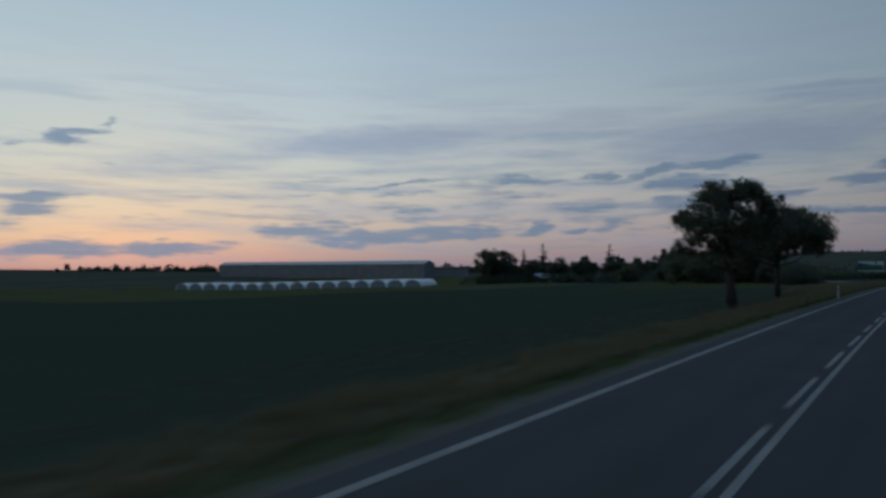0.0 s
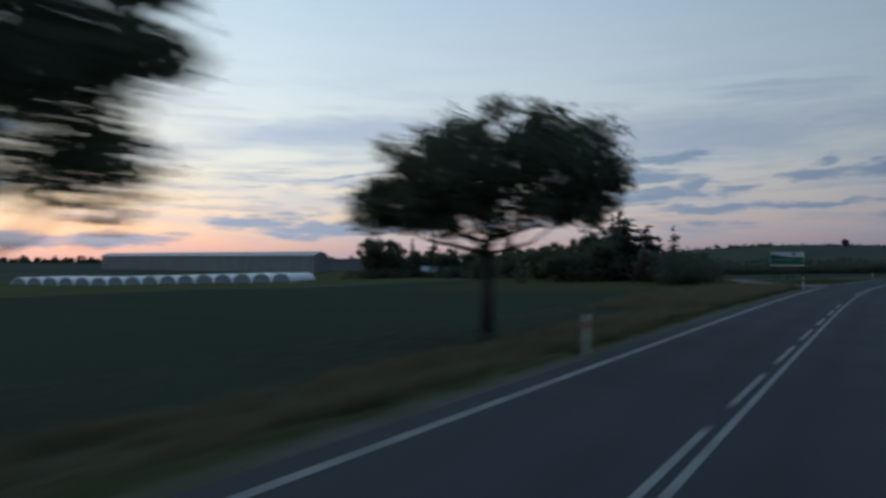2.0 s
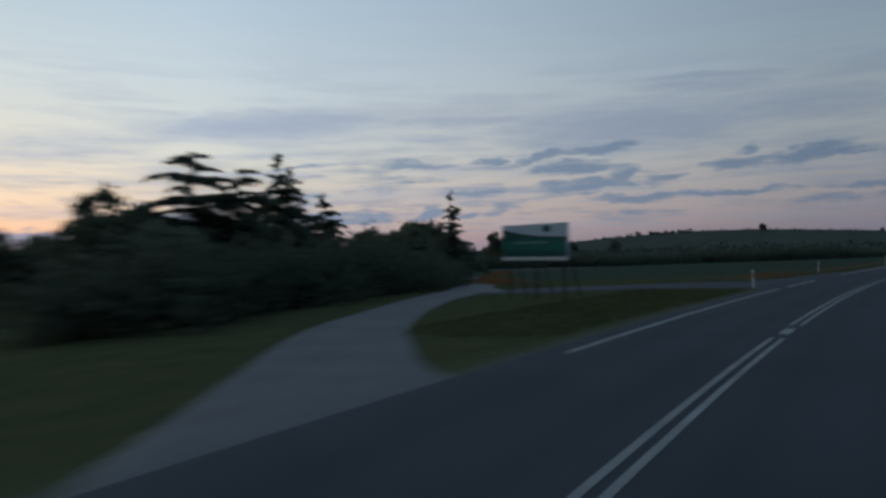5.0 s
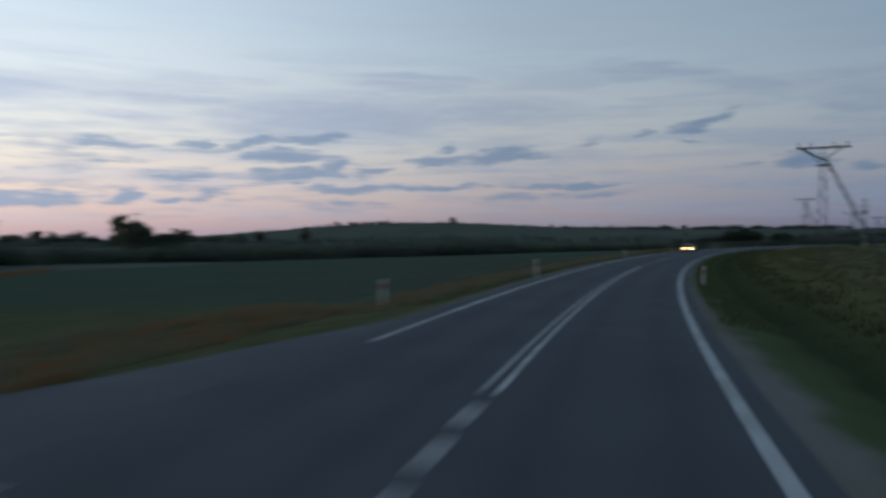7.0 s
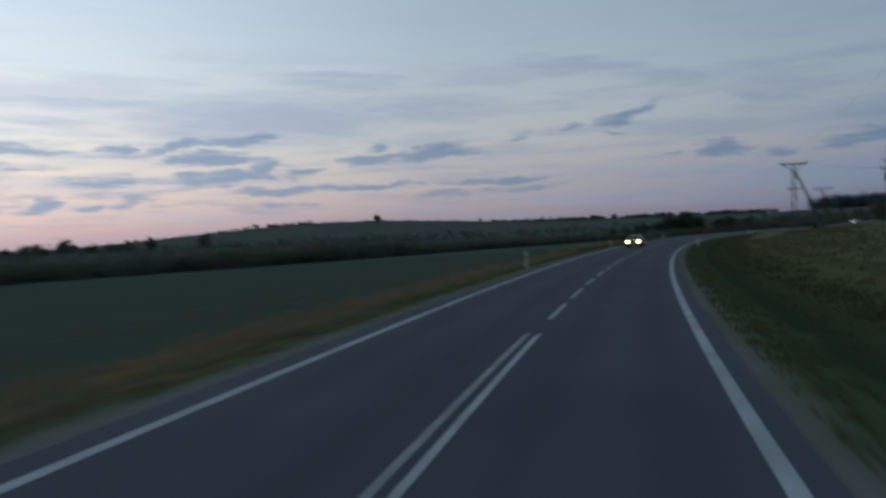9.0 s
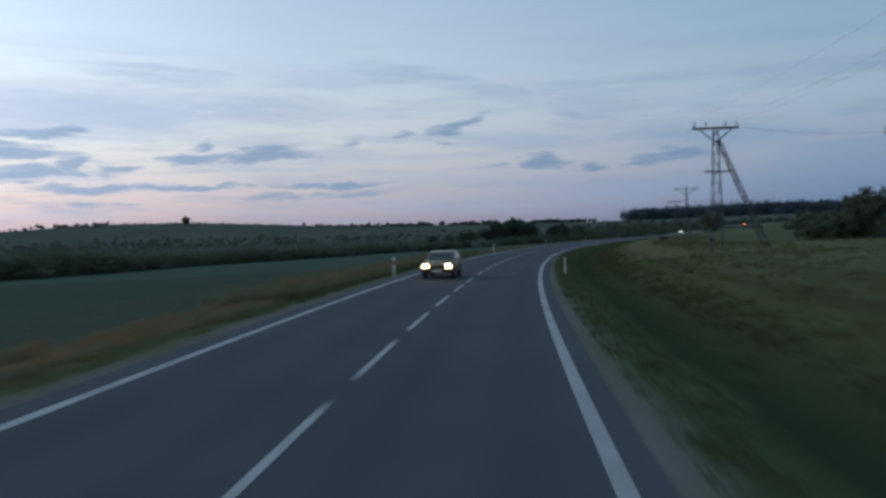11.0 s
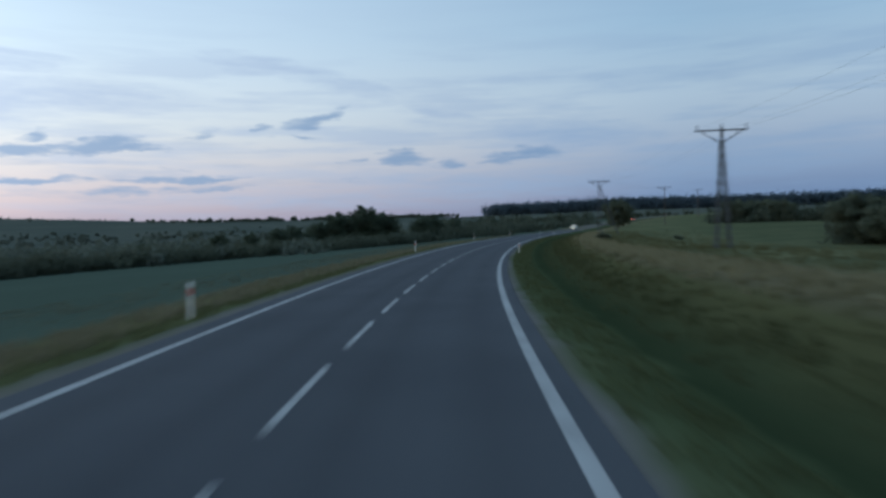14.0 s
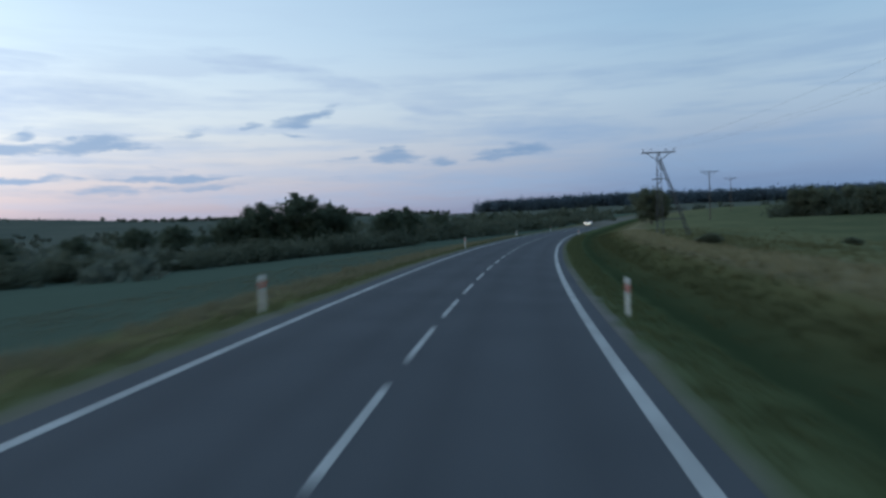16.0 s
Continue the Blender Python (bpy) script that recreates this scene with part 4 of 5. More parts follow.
thicket("ridge_wood", "dark wood along the ridge", [(-330, 1280), (-200, 1330), (-60, 1365), (20, 1370), (140, 1360)], 60, 2.6, 6000, 0.9, category="wood")
thicket("valley_ridge_trees", "uneven row of trees along the far ridge", [(40 + 1090 * math.sin(radians(q)), 220 + 1090 * math.cos(radians(q))) for q in range(8, 34, 3)], 22, 5.5, 14000, 1.5, category="wood")
thicket("far_wood", "long dark wood on the far skyline", [(930, 1640), (1060, 1540), (1200, 1420), (1340, 1270), (1500, 1040)], 14, 27, 90000, 2.4, M_HAZEWOOD, category="wood", even=True)
thicket("west_wood", "low dark wood behind the barn", [(-980, 560), (-800, 640), (-640, 700), (-480, 720), (-330, 700), (-180, 720)], 30, 10, 16000, 2.0, category="wood")
thicket("valley_trees", "scattered trees in the far valley", [(150, 560), (260, 640), (380, 700), (520, 760)], 26, 6, 12000, 0.9, category="wood")
thicket("bend_hedge", "shrubs along the road beyond the bend", [(150, 478), (178, 500), (205, 522), (240, 545), (285, 572)], 4.0, 4.6, 18000, 0.38)
thicket("meadow_thicket", "dark belt of shrubs across the meadow", [(168, 378), (182, 388), (200, 396), (222, 408), (250, 420), (285, 430)], 2.4, 4.4, 26000, 0.32)
thicket("corner_thicket", "tall dark shrubs at the far corner of the meadow", [(251, 471), (257, 464), (253, 452), (258, 440)], 2.4, 4.6, 16000, 0.34)
thicket("garden_thicket", "dense dark shrubs behind the village lane", [(-13.5, 136), (-15, 146), (-15.5, 154), (-17, 166), (-21, 178), (-27, 192), (-36, 210)], 1.3, 4.0, 42000, 0.20)
thicket("village_thicket", "dark undergrowth between the village trees", [(-150, 258), (-120, 248), (-90, 240), (-60, 222), (-42, 196), (-32, 166), (-27, 146)], 4.0, 4.6, 36000, 0.34)
thicket("ridge_trees", "small trees along the brow of the hill", [(-215, 1315), (-160, 1325), (-100, 1335)], 18, 6.5, 2200, 1.1, category="wood")
hill_tree = broadleaf("hill_tree", "small lone tree on the hill crest", 12, 14, 3, 0.4, 900, 1.2, 27, clumps=20)
put(hill_tree, 7.5, 1207.0)

# ---- grass along the verges ----


def sward(name, label, s0, s1, u0, u1, count, tall, mat, lean=0.35, width=0.03, soft=False):
    """Many thin blades in a strip along the road."""
    tufts = max(1, count // 9)
    ts_ = rng.uniform(s0, s1, tufts)
    tu_ = np.clip(rng.normal((u0 + u1) / 2, abs(u1 - u0) / 5, tufts), min(u0, u1), max(u0, u1)) if soft else rng.uniform(u0, u1, tufts)
    pick = rng.integers(0, tufts, count)
    s, u = ts_[pick] + rng.normal(size=count) * 0.16, tu_[pick] + rng.normal(size=count) * 0.12
    u = np.clip(u, min(u0, u1), max(u0, u1))
    p = on_road(s, u)
    z = height(p[:, 0], p[:, 1])
    h = tall * (0.45 + 0.75 * rng.random(count)) * (0.8 + 0.35 * soft_noise(p[:, 0], p[:, 1], 2.2))
    a = rng.uniform(0, 6.283, count)
    w = np.stack([np.cos(a), np.sin(a)], -1) * (width * (0.6 + rng.random(count)))[:, None]
    tip = np.stack([np.cos(a + 1.6), np.sin(a + 1.6)], -1) * (h * lean * rng.normal(size=count))[:, None]
    v = np.stack([np.column_stack([p[:, :2] - w, z - 0.02]), np.column_stack([p[:, :2] + w, z - 0.02]), np.column_stack([p[:, :2] + tip, z + h])], 1).reshape(-1, 3)
    f = np.arange(count * 3).reshape(-1, 3)
    return tagged(part(name, mesh_of(name, v, f, mat), None), label, "grass", kind="stuff")


sward("verge_grass", "dry yellowish grass on the field verge", -20, 117, 5.5, 9.0, 30000, 0.42, M_STALK)
sward("verge_grass", "dry yellowish grass on the field verge", 190, 520, 5.6, 8.6, 42000, 0.32, M_STALK)
sward("verge_turf", "short green turf beside the shoulder", -20, 118, 4.9, 6.4, 12000, 0.16, M_BLADE)
sward("verge_turf", "short green turf beside the shoulder", 192, 520, 4.9, 6.4, 26000, 0.16, M_BLADE)
sward("verge_turf", "short green turf beside the shoulder", 190, 520, -6.1, -4.6, 40000, 0.13, M_TURF)
sward("ditch_herbs", "lush green weeds along the ditch", 150, 520, -10.8, -7.0, 40000, 0.24, M_WEED, width=0.026, soft=True)
sward("bank_grass", "tall unmown meadow grass on the bank", 150, 520, -24, -9.8, 45000, 0.26, M_BANK, width=0.022)
sward("bank_stalks", "pale seeding grass stalks over the bank", 322, 520, -16.0, -11.2, 30000, 0.40, M_STRAW, width=0.016, soft=True)
sward("meadow_stalks", "thin olive stalks over the meadow", 150, 520, -38, -14, 26000, 0.34, M_HAY, width=0.018)
sward("crop_rows", "dense low green field crop", -20, 114, 8.6, 15.0, 30000, 0.075, M_CORN, width=0.04)
sward("crop_rows", "dense low green field crop", 195, 480, 8.6, 15.0, 50000, 0.075, M_CORN, width=0.04)
sward("poppies", "rusty red poppies and sorrel along the verge", 190, 330, 6.6, 8.8, 3200, 0.36, M_POPPY, width=0.03)
sward("poppies", "rusty red sorrel at the edge of the junction", 176, 192, 7.6, 11.5, 1800, 0.34, M_POPPY, width=0.03)
sward("poppies", "rusty sorrel tops in the rank verge grass", 296, 350, 6.6, 9.2, 2600, 0.72, M_POPPY, width=0.03)
sward("verge_grass", "dry yellowish grass at the edge of the junction", 172, 192, 7.8, 13.0, 5000, 0.30, M_STALK)
sward("tall_grass", "tall pale seeding grass before the village lane", 88, 122, 5.4, 13.0, 22000, 0.72, M_STALK, width=0.022)
sward("rank_grass", "rank lumpy grass and sorrel on the field verge", 292, 350, 5.7, 9.6, 14000, 0.70, M_STALK, width=0.028)
sward("rank_grass", "rank green grass on the field verge", 292, 350, 5.4, 8.4, 12000, 0.55, M_BLADE, width=0.028)
sward("island_grass", "mown grass between road and lane", 137, 161, 5.2, 11.0, 16000, 0.14, M_BLADE)


def strip(name, label, path, half, count, tall, mat, width=0.05):
    """Blades in a strip along a line in plan."""
    pts = np.array(path, float)
    t = rng.random(count) * (len(pts) - 1)
    p = np.stack([np.interp(t, np.arange(len(pts)), pts[:, k]) for k in (0, 1)], -1) + rng.normal(size=(count, 2)) * half
    z = height(p[:, 0], p[:, 1])
    h = tall * (0.5 + 0.7 * rng.random(count))
    a = rng.uniform(0, 6.283, count)
    w = np.stack([np.cos(a), np.sin(a)], -1) * width
    v = np.stack([np.column_stack([p - w, z - 0.02]), np.column_stack([p + w, z - 0.02]), np.column_stack([p + rng.normal(size=(count, 2)) * 0.1, z + h])], 1).reshape(-1, 3)
    return tagged(part(name, mesh_of(name, v, np.arange(count * 3).reshape(-1, 3), mat), None), label, "grass", kind="stuff")


strip("sorrel", "rusty red sorrel in a strip between side road and crop", [(-14.0, 181), (-18.0, 190), (-23.5, 203), (-34, 233), (-45, 268)], 1.0, 6000, 0.45, M_POPPY)
strip("lane_grass", "rank dry grass along the edge of the side road", [(-8.5, 172), (-13.5, 184), (-20, 200), (-30, 222)], 0.5, 5000, 0.40, M_STALK)


# ---- marker posts ----
def marker_post():
    thing = tagged(new("marker_post"), "white plastic roadside marker post with a red band", "marker post", "roadside marker posts")
    bm = boxed(-0.052, 0.052, -0.042, 0.042, -0.25, 1.0, bevel=0.018)
    for v in bm.verts:
        if v.co.z > 0.9:
            v.co.z += 0.06 * (1 if v.co.y > 0 else -0.4)
    part("body", bm, M_WHITE, thing, smooth=False)
    part("red_band", boxed(-0.056, 0.056, -0.046, 0.046, 0.68, 0.86, bevel=0.015), M_RED, thing, "red reflective band")
    part("reflector", boxed(-0.022, 0.022, -0.052, -0.046, 0.72, 0.82, bevel=0.002), M_WHITE, thing, "small pale reflector")
    return thing


first = marker_post()
posts = [(66.0, 4.7), (117.8, 4.85), (163.5, 5.3), (193.0, 7.3), (211.8, 4.85), (261.0, 5.0), (307.0, 4.8), (361.1, 5.3), (411.0, 5.3), (461.0, 5.3), (511, 5.3), (561, 5.2),
         (211.0, -4.97), (311.6, -5.25), (410.8, -4.9), (511, -5.0)]
for k, (s, u) in enumerate(posts):
    x, y, z = place(s, u)
    m = pose(x, y, z, r2.normal() * 1.5, r2.normal() * 1.5, math.degrees(np.interp(s, SS, psi)))
    if k:
        copy_thing(first, m)
    else:
        first.matrix_basis = m

# ---- billboard ----
bill = tagged(new("billboard"), "large white and green advertising billboard on steel legs", "billboard")
bill.matrix_basis = pose(-3.1, 154.1, ground_at(-3.1, 154.1), 0, 0, math.degrees(math.atan2(152.6 - 154.9, 4.0)))
ZB = 1.90 - bill.matrix_basis.translation.z
part("panel", boxed(-2.4, 2.4, -0.06, 0.06, ZB, ZB + 1.82), M_POSTER, bill, "white poster sheet")
vs = [(-2.38, -0.066, ZB + 0.14), (2.38, -0.066, ZB + 0.14)] + [(2.38 - 4.76 * k / 20, -0.066, ZB + 1.14 + 0.48 * (k / 20) ** 2.2) for k in range(21)]
part("green_field", mesh_of("green_field", vs, [tuple(range(len(vs)))], M_TEAL), None, bill, "dark green wave of the poster")
vs = [(-2.36, -0.070, ZB + 0.52), (2.36, -0.070, ZB + 0.40)] + [(2.36 - 4.72 * k / 20, -0.070, ZB + 0.92 + 0.14 * math.sin(3.0 * k / 20)) for k in range(21)]
part("light_field", mesh_of("light_field", vs, [tuple(range(len(vs)))], M_GREEN), None, bill, "lighter green band of the poster")
part("badge", boxed(0.75, 1.25, -0.075, -0.066, ZB + 1.40, ZB + 1.70, bevel=0.003), M_TEAL, bill, "small dark badge")
part("lettering_bar", boxed(-1.5, 1.0, -0.078, -0.0715, ZB + 0.84, ZB + 0.90, bevel=0.002), M_MESH, bill)
part("bottom_strip", boxed(-2.40, 2.40, -0.10, 0.02, ZB - 0.04, ZB + 0.13, bevel=0.01), M_WHITE, bill, "pale strip under the sheet")
for x in (-2.0, 0.0, 2.0):
    part("leg", boxed(x - 0.045, x + 0.045, 0.07, 0.16, -0.4, ZB + 1.78, bevel=0.01), M_BARK, bill)
    part("brace", rod(bmesh.new(), (x, 1.4, -0.2), (x, 0.16, ZB + 1.2), 0.04), M_BARK, bill)

# ---- power line ----


def lattice(bm, a, b, wide_a, wide_b, bars=9):
    """A slim four-cornered lattice leg from a to b."""
    a, b = Vector(a), Vector(b)
    for k in range(4):
        dx, dy = (1 if k in (0, 1) else -1), (1 if k in (1, 2) else -1)
        rod(bm, a + Vector((dx * wide_a, dy * wide_a, 0)), b + Vector((dx * wide_b, dy * wide_b, 0)), 0.035, 0.03, 4)
    for i in range(bars):
        p, q = a.lerp(b, i / bars), a.lerp(b, (i + 1) / bars)
        wp, wq = wide_a + (wide_b - wide_a) * i / bars, wide_a + (wide_b - wide_a) * (i + 1) / bars
        s = 1 if i % 2 else -1
        for y in (-1, 1):
            rod(bm, p + Vector((s * wp, y * wp, 0)), q + Vector((-s * wq, y * wq, 0)), 0.02, 0.02, 4)
        for x in (-1, 1):
            rod(bm, p + Vector((x * wp, s * wp, 0)), q + Vector((x * wq, -s * wq, 0)), 0.02, 0.02, 4)
    return bm


def insulator(thing, x, z):
    bm = rod(bmesh.new(), (x, 0, z), (x, 0, z + 0.16), 0.025, 0.025, 6)
    for k in range(3):
        rod(bm, (x, 0, z + 0.14 + 0.09 * k), (x, 0, z + 0.20 + 0.09 * k), 0.07, 0.05, 8)
    part("insulator", bm, M_BLACK, thing)


def corner_pylon(x, y, turn, tall, lean=3.4, label="lattice corner pylon braced by a slanting leg", branch=False, reach=2.1):
    """An upright lattice mast, a slanting leg against it and a cross-arm."""
    thing = tagged(new("power_pylon"), label, "power pylon", "power line pylons")
    part("mast", lattice(bmesh.new(), (0, 0, -0.3), (0, 0, tall - 0.4), 0.42, 0.17, 13), M_STEEL, thing)
    part("slanting_leg", lattice(bmesh.new(), (lean, 0, -0.3), (0.2, 0, tall - 1.3), 0.20, 0.13, 13), M_STEEL, thing)
    part("tie_bar", boxed(0.0, lean * 0.85, -0.07, 0.07, 1.9, 2.05), M_STEEL, thing)
    part("cross_arm", boxed(-reach, reach, -0.10, 0.10, tall - 0.42, tall - 0.26), M_STEEL, thing)
    for s in (-1, 1):
        part("arm_brace", rod(bmesh.new(), (0.1 * s, 0, tall - 1.4), (0.7 * reach * s, 0, tall - 0.4), 0.05), M_STEEL, thing)
    for k in (-0.9, -0.43, 0.43, 0.9):
        insulator(thing, k * reach, tall - 0.26)
    if branch:
        bm = rod(bmesh.new(), (0, 0, tall - 1.35), (-1.6, -2.2, tall - 0.75), 0.07, 0.06, 6)
        rod(bm, (0, 0, tall - 1.9), (-1.1, -1.5, tall - 0.95), 0.04, 0.04, 5)
        part("branch_arm", bm, M_STEEL, thing, "lower arm for a branching line")
    else:
        part("low_arm", boxed(-0.9, 1.1, -0.05, 0.05, tall - 3.75, tall - 3.63), M_STEEL, thing)
    if branch:
        part("stub_arm", boxed(-0.55, 0.75, -0.06, 0.06, tall - 1.95, tall - 1.83), M_STEEL, thing)
    thing.matrix_basis = at_ground(x, y, turn)
    return thing


def line_pylon(x, y, turn, tall, legs=True):
    thing = tagged(new("power_pylon"), "lattice power pylon with a wide flat cross-arm", "power pylon", "power line pylons")
    if legs:
        part("mast", lattice(bmesh.new(), (-0.55, 0, -0.3), (-0.06, 0, tall - 1.0), 0.16, 0.10, 12), M_STEEL, thing)
        part("mast", lattice(bmesh.new(), (0.55, 0, -0.3), (0.06, 0, tall - 1.0), 0.16, 0.10, 12), M_STEEL, thing)
    else:
        part("mast", rod(bmesh.new(), (0, 0, -0.3), (0, 0, tall - 0.2), 0.15, 0.10, 8), M_WOOD, thing, "round weathered mast")
    part("head", boxed(-0.1, 0.1, -0.1, 0.1, tall - 1.1, tall + 0.15), M_STEEL, thing)
    part("cross_arm", boxed(-2.1, 2.1, -0.07, 0.07, tall - 0.12, tall), M_STEEL, thing)
    for s in (-1, 1):
        part("arm_brace", rod(bmesh.new(), (0.08 * s, 0, tall - 1.1), (1.7 * s, 0, tall - 0.1), 0.045), M_STEEL, thing)
    for k in (-1.95, 0.0, 1.95):
        insulator(thing, k, tall + (0.1 if k == 0 else 0))
    thing.matrix_basis = at_ground(x, y, turn)
    return thing


PYLONS = ((46.9, 228.9, 10.7), (82.4, 305.4, 10.5), (125.5, 367.2, 9.8), (171.5, 434.6, 11.0), (245.8, 489.0, 13.4), (324.5, 545.4, 16.4))
tops = []
for k, (x, y, z) in enumerate(PYLONS):
    tall = z - ground_at(x, y)
    turn = (-25, -22, -34, -36, -50, -52)[k]
    if k in (0, 1, 3):
        th = corner_pylon(x, y, turn, tall, (4.8, 4.0, 0, 3.6)[k], branch=k == 0, reach=1.75 if k == 1 else 2.1)
    else:
        th = line_pylon(x, y, turn, tall, legs=k == 2)
    tops.append(th.matrix_basis)
for a, b, ha, hb in zip(tops, tops[1:], PYLONS, PYLONS[1:]):
    for off in (-1.9, 0.9, 1.9):
        p = a @ Vector((off, 0, ha[2] - a.translation.z + 0.12))
        q = b @ Vector((off, 0, hb[2] - b.translation.z + 0.12))
        bm = bmesh.new()
        pts = [p.lerp(q, i / 16) - Vector((0, 0, 1.1 * 4 * (i / 16) * (1 - i / 16))) for i in range(17)]
        for i in range(16):
            rod(bm, pts[i], pts[i + 1], 0.004, 0.004, 4)
        tagged(part("power_line", bm, M_BLACK, None), "thin sagging overhead power conductor", "cable", "overhead conductors")

bm = bmesh.new()
p, q = tops[1] @ Vector((2.0, 0, PYLONS[1][2] - tops[1].translation.z - 0.3)), Vector((87.6, 294.4, ground_at(87.6, 294.4) + 7.5))
pts = [p.lerp(q, i / 12) - Vector((0, 0, 0.35 * 4 * (i / 12) * (1 - i / 12))) for i in range(13)]
for i in range(12):
    rod(bm, pts[i], pts[i + 1], 0.008, 0.008, 4)
tagged(part("power_line", bm, M_BLACK, None), "thin slack cable from pylon to transformer pole", "cable", "overhead conductors")
pole = tagged(new("transformer_pole"), "concrete pole with a small transformer and short arms", "utility pole")
part("mast", rod(bmesh.new(), (0, 0, -0.3), (0, 0, 8.6), 0.16, 0.10, 10), M_CONCRETE, pole)
part("cross_arm", boxed(-0.7, 0.7, -0.06, 0.06, 7.3, 7.42), M_STEEL, pole)
part("cross_arm", boxed(-0.5, 0.5, -0.06, 0.06, 8.35, 8.45), M_STEEL, pole)
part("transformer", boxed(-0.32, 0.32, -0.55, -0.12, 5.9, 6.8, bevel=0.05), M_STEEL, pole, "grey transformer box")
part("antenna", rod(bmesh.new(), (0.05, 0, 8.5), (0.05, 0, 10.4), 0.025, 0.012), M_STEEL, pole)
for k in (-0.6, 0.0, 0.6):
    insulator(pole, k, 7.42)
pole.matrix_basis = pose(87.6, 294.4, ground_at(87.6, 294.4), 0, 0, -30)
village_pole = tagged(new("village_pole"), "thin wooden pole with a cross-arm above the thicket", "utility pole")
part("mast", rod(bmesh.new(), (0, 0, -0.3), (0, 0, 11.0), 0.15, 0.10, 8), M_WOOD, village_pole)
part("cross_arm", boxed(-1.6, 1.6, -0.06, 0.06, 10.5, 10.62), M_WOOD, village_pole)
put(village_pole, -60.0, 330.0, 20)


# ---- barn, tunnels, houses ----
def building(name, label, length, depth, wall_h, ridge_h, wall_mat, roof_mat, windows=()):
    thing = tagged(new(name), label, "building")
    bm = bmesh.new()
    sec = [(-depth / 2, -0.5), (depth / 2, -0.5), (depth / 2, wall_h), (0, ridge_h), (-depth / 2, wall_h)]
    for x in (-length / 2, length / 2):
        bm.faces.new([bm.verts.new((x, y, z)) for y, z in sec])
    bm.verts.ensure_lookup_table()
    for k in range(5):
        if k not in (2, 3):
            bm.faces.new([bm.verts[k], bm.verts[(k + 1) % 5], bm.verts[5 + (k + 1) % 5], bm.verts[5 + k]])
    part("wall", bm, wall_mat, thing)
    for s in (-1, 1):
        bm = bmesh.new()
        e = s * (depth / 2 + 0.6)
        drop = (ridge_h - wall_h) / (depth / 2) * 0.6
        q = [(-length / 2 - 0.5, 0, ridge_h + 0.05), (length / 2 + 0.5, 0, ridge_h + 0.05), (length / 2 + 0.5, e, wall_h - drop + 0.05), (-length / 2 - 0.5, e, wall_h - drop + 0.05)]
        lo = [bm.verts.new(v) for v in q]
        hi = [bm.verts.new((v[0], v[1], v[2] + 0.25)) for v in q]
        bm.faces.new(lo), bm.faces.new(hi)
        for k in range(4):
            bm.faces.new([lo[k], lo[(k + 1) % 4], hi[(k + 1) % 4], hi[k]])
        part("roof", bm, roof_mat, thing)
    for x, z, w, h, mat in windows:
        part("window", boxed(x - w / 2, x + w / 2, -depth / 2 - 0.05, -depth / 2 + 0.04, z, z + h), mat, thing)
    return thing


barn = building("barn", "very long dark barn with a pale sheet-metal roof", 185.0, 8.0, 11.0, 12.6, M_WALL, M_ROOF)
barn.matrix_basis = pose(-292.8, 311.1, -6.4, 0, 0, -7.5)
for k in range(24):
    part("wall_panel", boxed(-91 + 8 * k - 0.12, -91 + 8 * k + 0.12, -4.12, -4.0, -0.4, 10.6), M_WALL, barn)
hall = building("farm_hall", "low dark farm hall with a flat sheet roof beside the barn", 30.0, 9.0, 9.0, 9.7, M_WALL, M_TILE)
hall.matrix_basis = pose(-216, 332, -6.6, 0, 0, 24)
shed = building("farm_shed", "small farm shed with a pale sheet roof at the field edge", 8.0, 6.0, 1.9, 3.2, M_HOUSE, M_ROOF, ((2.2, 0.6, 0.8, 0.8, M_LIT),))
shed.matrix_basis = at_ground(-113.0, 249, 30)
store = building("farm_store", "long low store shed with a pale roof among the village trees", 14.0, 7.0, 2.8, 4.4, M_WALL, M_ROOF, ((-3.0, 1.0, 0.9, 0.9, M_LIT), (-1.2, 1.0, 0.9, 0.9, M_LIT)))
store.matrix_basis = at_ground(-160, 300, 34)


def tunnel():
    thing = tagged(new("polytunnel"), "white film polytunnel with a grey end wall", "polytunnel", "row of polytunnels")
    n, L, r, h = 14, 18.0, 3.7, 3.3
    arc = [(-math.cos(math.pi * k / n) * r, math.sin(math.pi * k / n) ** 0.8 * h) for k in range(n + 1)]
    v = [(x, y, z) for y in (0.0, L) for x, z in arc]
    f = [(k, k + 1, n + 2 + k, n + 1 + k) for k in range(n)] + [tuple(range(n + 1, 2 * n + 2))]
    part("film_cover", mesh_of("film_cover", v, f, M_FILM), None, thing, "white film cover", smooth=False)
    v = [(x * 0.93, 0.12, z * 0.90) for x, z in arc]
    part("end_wall", mesh_of("end_wall", v, [tuple(range(n + 1))], M_MESH), None, thing, "grey end wall")
    v = [(x * k, 0.0 if k == 1 else 0.1, z * (k if k == 1 else 0.90)) for k in (1, 0.93) for x, z in arc]
    part("rim", mesh_of("rim", v, [(k, k + 1, n + 2 + k, n + 1 + k) for k in range(n)], M_FILM), None, thing)
    return thing


tun = tunnel()
for k in range(16):
    x, y = -164.7 - 7.58 * k, 233.1 - 1.61 * k
    m = pose(x, y, ground_at(x, y) - 0.1, 0, 0, 12)
    if k:
        copy_thing(tun, m)
    else:
        tun.matrix_basis = m

house = building("house", "low rendered house with a dark tiled roof behind trees", 11, 8, 2.9, 6.4, M_HOUSE, M_TILE, ((-3, 1.0, 1.1, 1.2, M_GLASS), (0.5, 1.0, 1.1, 1.2, M_LIT), (3.2, 1.0, 1.1, 1.2, M_GLASS)))
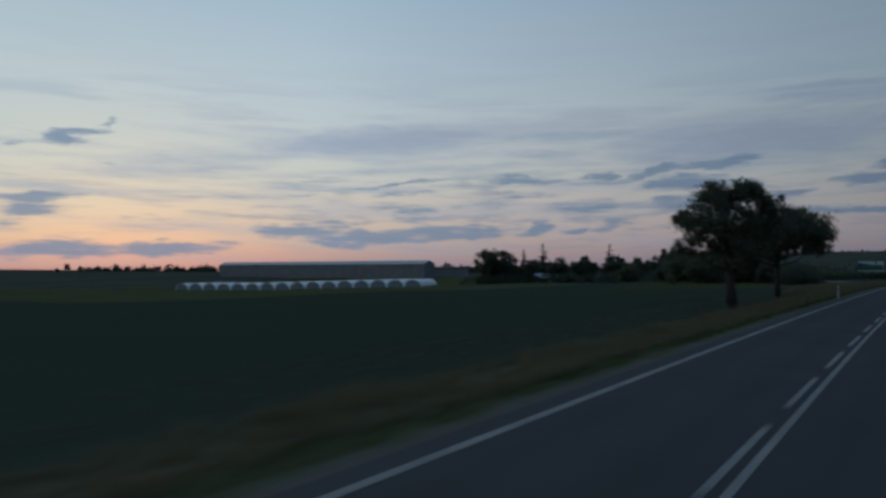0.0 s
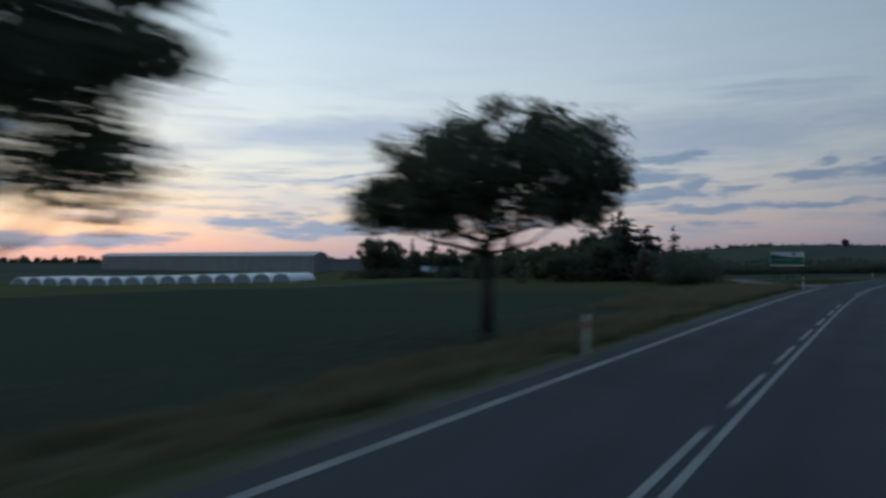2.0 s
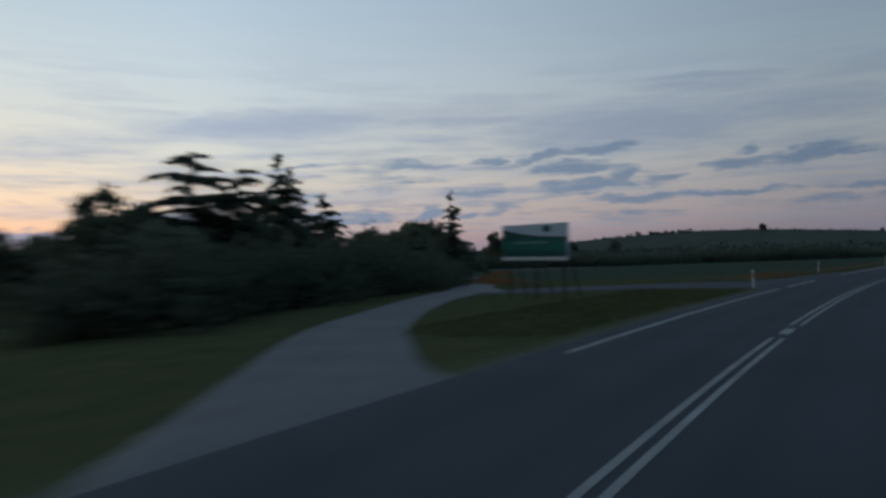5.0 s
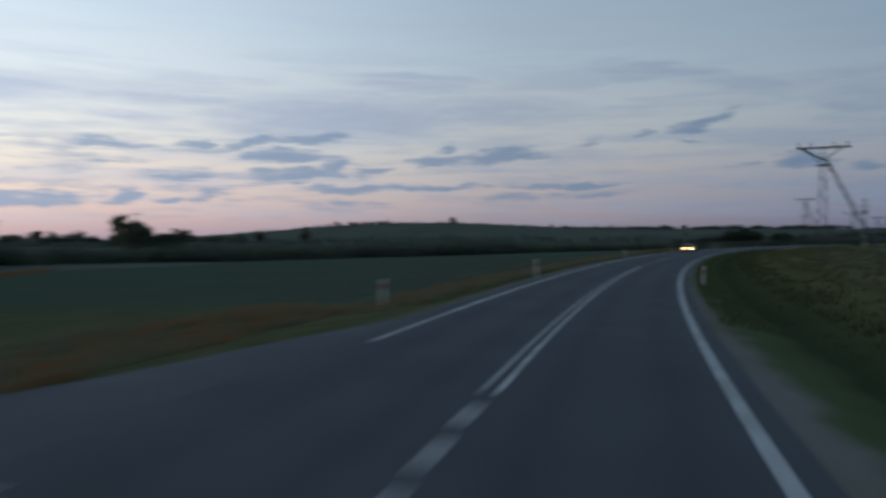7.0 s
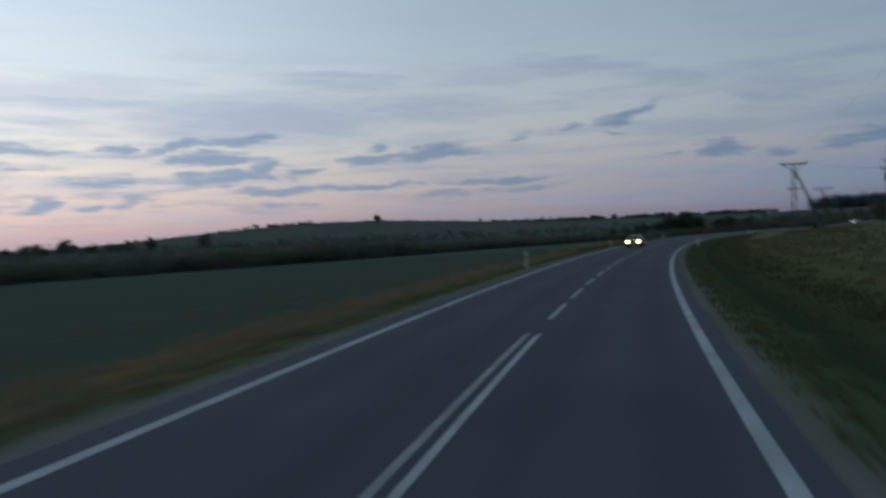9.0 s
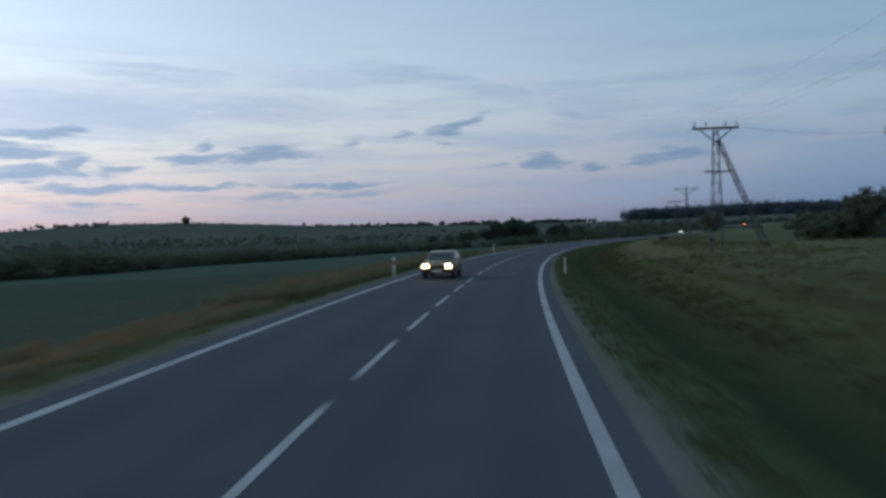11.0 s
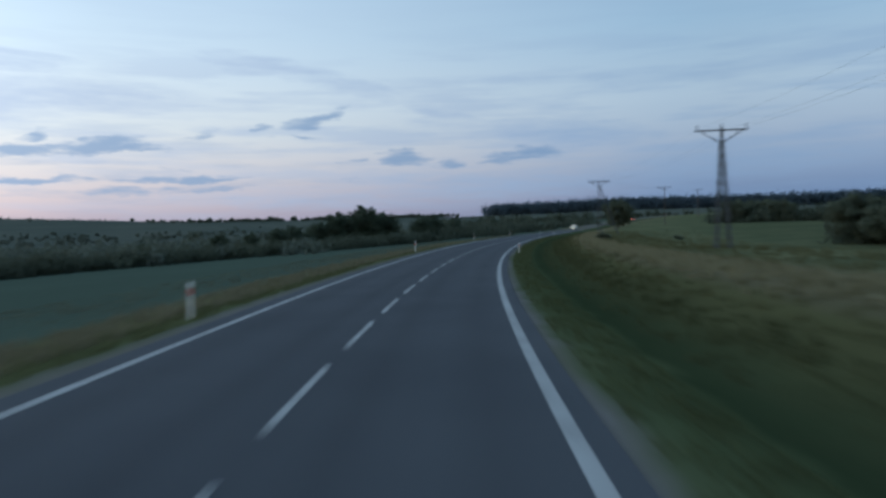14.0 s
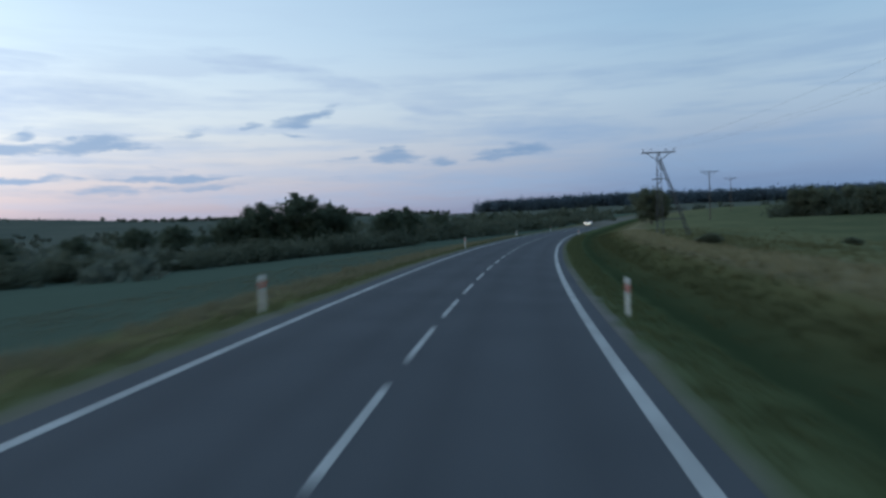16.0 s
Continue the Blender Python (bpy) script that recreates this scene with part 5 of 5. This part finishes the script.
house.matrix_basis = pose(-86, 268, ground_at(-86, 268), 0, 0, 18)

lamp = tagged(new("yard_lamp"), "short lit yard lamp between the village trees", "lamp")
part("pole", rod(bmesh.new(), (0, 0, -0.3), (0, 0, 2.9), 0.06, 0.045, 8), M_STEEL, lamp)
part("bracket", rod(bmesh.new(), (0, 0, 2.85), (0.35, -0.2, 3.05), 0.035, 0.03, 6), M_STEEL, lamp)
part("shade", rod(bmesh.new(), (0.35, -0.2, 3.16), (0.35, -0.2, 3.02), 0.10, 0.24, 10), M_BLACK, lamp)
part("bulb", rod(bmesh.new(), (0.35, -0.2, 3.01), (0.35, -0.2, 2.80), 0.16, 0.08, 10), M_LIT, lamp, "warm glowing bulb")
put(lamp, -82.6, 242.0, 30)

# ---- cars ----
def car(x, y, turn, label, paint, lamp_front=M_HEADLAMP, lamp_back=M_TAIL):
    thing = tagged(new("car"), label, "car")
    bm = bmesh.new()
    side = [(-2.1, 0.35), (2.1, 0.35), (2.15, 0.70), (1.95, 0.88), (0.95, 0.98), (0.35, 1.42), (-1.25, 1.46), (-1.95, 1.02), (-2.12, 0.80)]
    for s in (-1, 1):
        for k, (a, z) in enumerate(side):
            bm.verts.new((s * (0.86 - (0.16 if z > 1.1 else 0.0)), -a, z))
    bm.verts.ensure_lookup_table()
    n = len(side)
    bm.faces.new(bm.verts[:n]), bm.faces.new(bm.verts[n:])
    for k in range(n):
        bm.faces.new([bm.verts[k], bm.verts[(k + 1) % n], bm.verts[n + (k + 1) % n], bm.verts[n + k]])
    bmesh.ops.recalc_face_normals(bm, faces=bm.faces)
    bmesh.ops.bevel(bm, geom=bm.edges[:], offset=0.05, segments=2, affect="EDGES")
    part("body", bm, paint, thing, smooth=True)
    part("windscreen", mesh_of("windscreen", [(-0.68, -0.93, 1.02), (0.68, -0.93, 1.02), (0.60, -0.42, 1.38), (-0.60, -0.42, 1.38)], [(0, 1, 2, 3)], M_GLASS), None, thing, "dark windscreen")
    part("rear_window", mesh_of("rear_window", [(-0.66, 1.90, 1.08), (0.66, 1.90, 1.08), (0.60, 1.32, 1.42), (-0.60, 1.32, 1.42)], [(0, 1, 2, 3)], M_GLASS), None, thing)
    part("grille", boxed(-0.42, 0.42, -2.17, -2.12, 0.60, 0.74, bevel=0.01), M_BLACK, thing, "black grille")
    part("front_bumper", boxed(-0.84, 0.84, -2.24, -2.02, 0.34, 0.54, bevel=0.05), M_BLACK, thing, "dark front bumper")
    part("rear_bumper", boxed(-0.84, 0.84, 2.02, 2.22, 0.36, 0.56, bevel=0.05), M_BLACK, thing, "dark rear bumper")
    for end in (-2.25, 2.225):
        part("number_plate", boxed(-0.26, 0.26, end, end + 0.02, 0.40, 0.50), M_WHITE, thing, "blank pale number plate")
    for s in (-1, 1):
        for y0, y1, y2, y3 in ((-0.84, 0.10, 0.10, -0.44), (0.18, 1.30, 1.05, 0.18)):
            x0, x1 = s * 0.873, s * 0.722
            part("side_window", mesh_of("side_window", [(x0, y0, 1.0), (x0, y1, 1.0), (x1, y2, 1.36), (x1, y3, 1.36)], [(0, 1, 2, 3)], M_GLASS), None, thing, "dark side window")
        part("wing_mirror", boxed(s * 0.97 - 0.09, s * 0.97 + 0.09, -0.72, -0.60, 0.96, 1.08, bevel=0.03), M_BLACK, thing)
        part("door_handle", boxed(s * 0.875 - 0.012, s * 0.875 + 0.012, 0.0, 0.16, 0.84, 0.87, bevel=0.004), M_BLACK, thing)
        part("headlight", boxed(s * 0.62 - 0.15, s * 0.62 + 0.15, -2.19, -2.08, 0.62, 0.80, bevel=0.03), lamp_front, thing, "shining headlight")
        part("tail_light", boxed(s * 0.68 - 0.12, s * 0.68 + 0.12, 2.07, 2.17, 0.72, 0.92, bevel=0.02), lamp_back, thing, "glowing red tail light")
        for q in (-1.3, 1.3):
            w = part("wheel", rod(bmesh.new(), (s * 0.68, q, 0.31), (s * 0.88, q, 0.31), 0.31, 0.31, 18), M_TYRE, thing)
            part("rim", rod(bmesh.new(), (s * 0.87, q, 0.31), (s * 0.892, q, 0.31), 0.19, 0.17, 12), M_STEEL, w)
    thing.matrix_basis = pose(x, y, 0, 0, 0, turn)
    return thing


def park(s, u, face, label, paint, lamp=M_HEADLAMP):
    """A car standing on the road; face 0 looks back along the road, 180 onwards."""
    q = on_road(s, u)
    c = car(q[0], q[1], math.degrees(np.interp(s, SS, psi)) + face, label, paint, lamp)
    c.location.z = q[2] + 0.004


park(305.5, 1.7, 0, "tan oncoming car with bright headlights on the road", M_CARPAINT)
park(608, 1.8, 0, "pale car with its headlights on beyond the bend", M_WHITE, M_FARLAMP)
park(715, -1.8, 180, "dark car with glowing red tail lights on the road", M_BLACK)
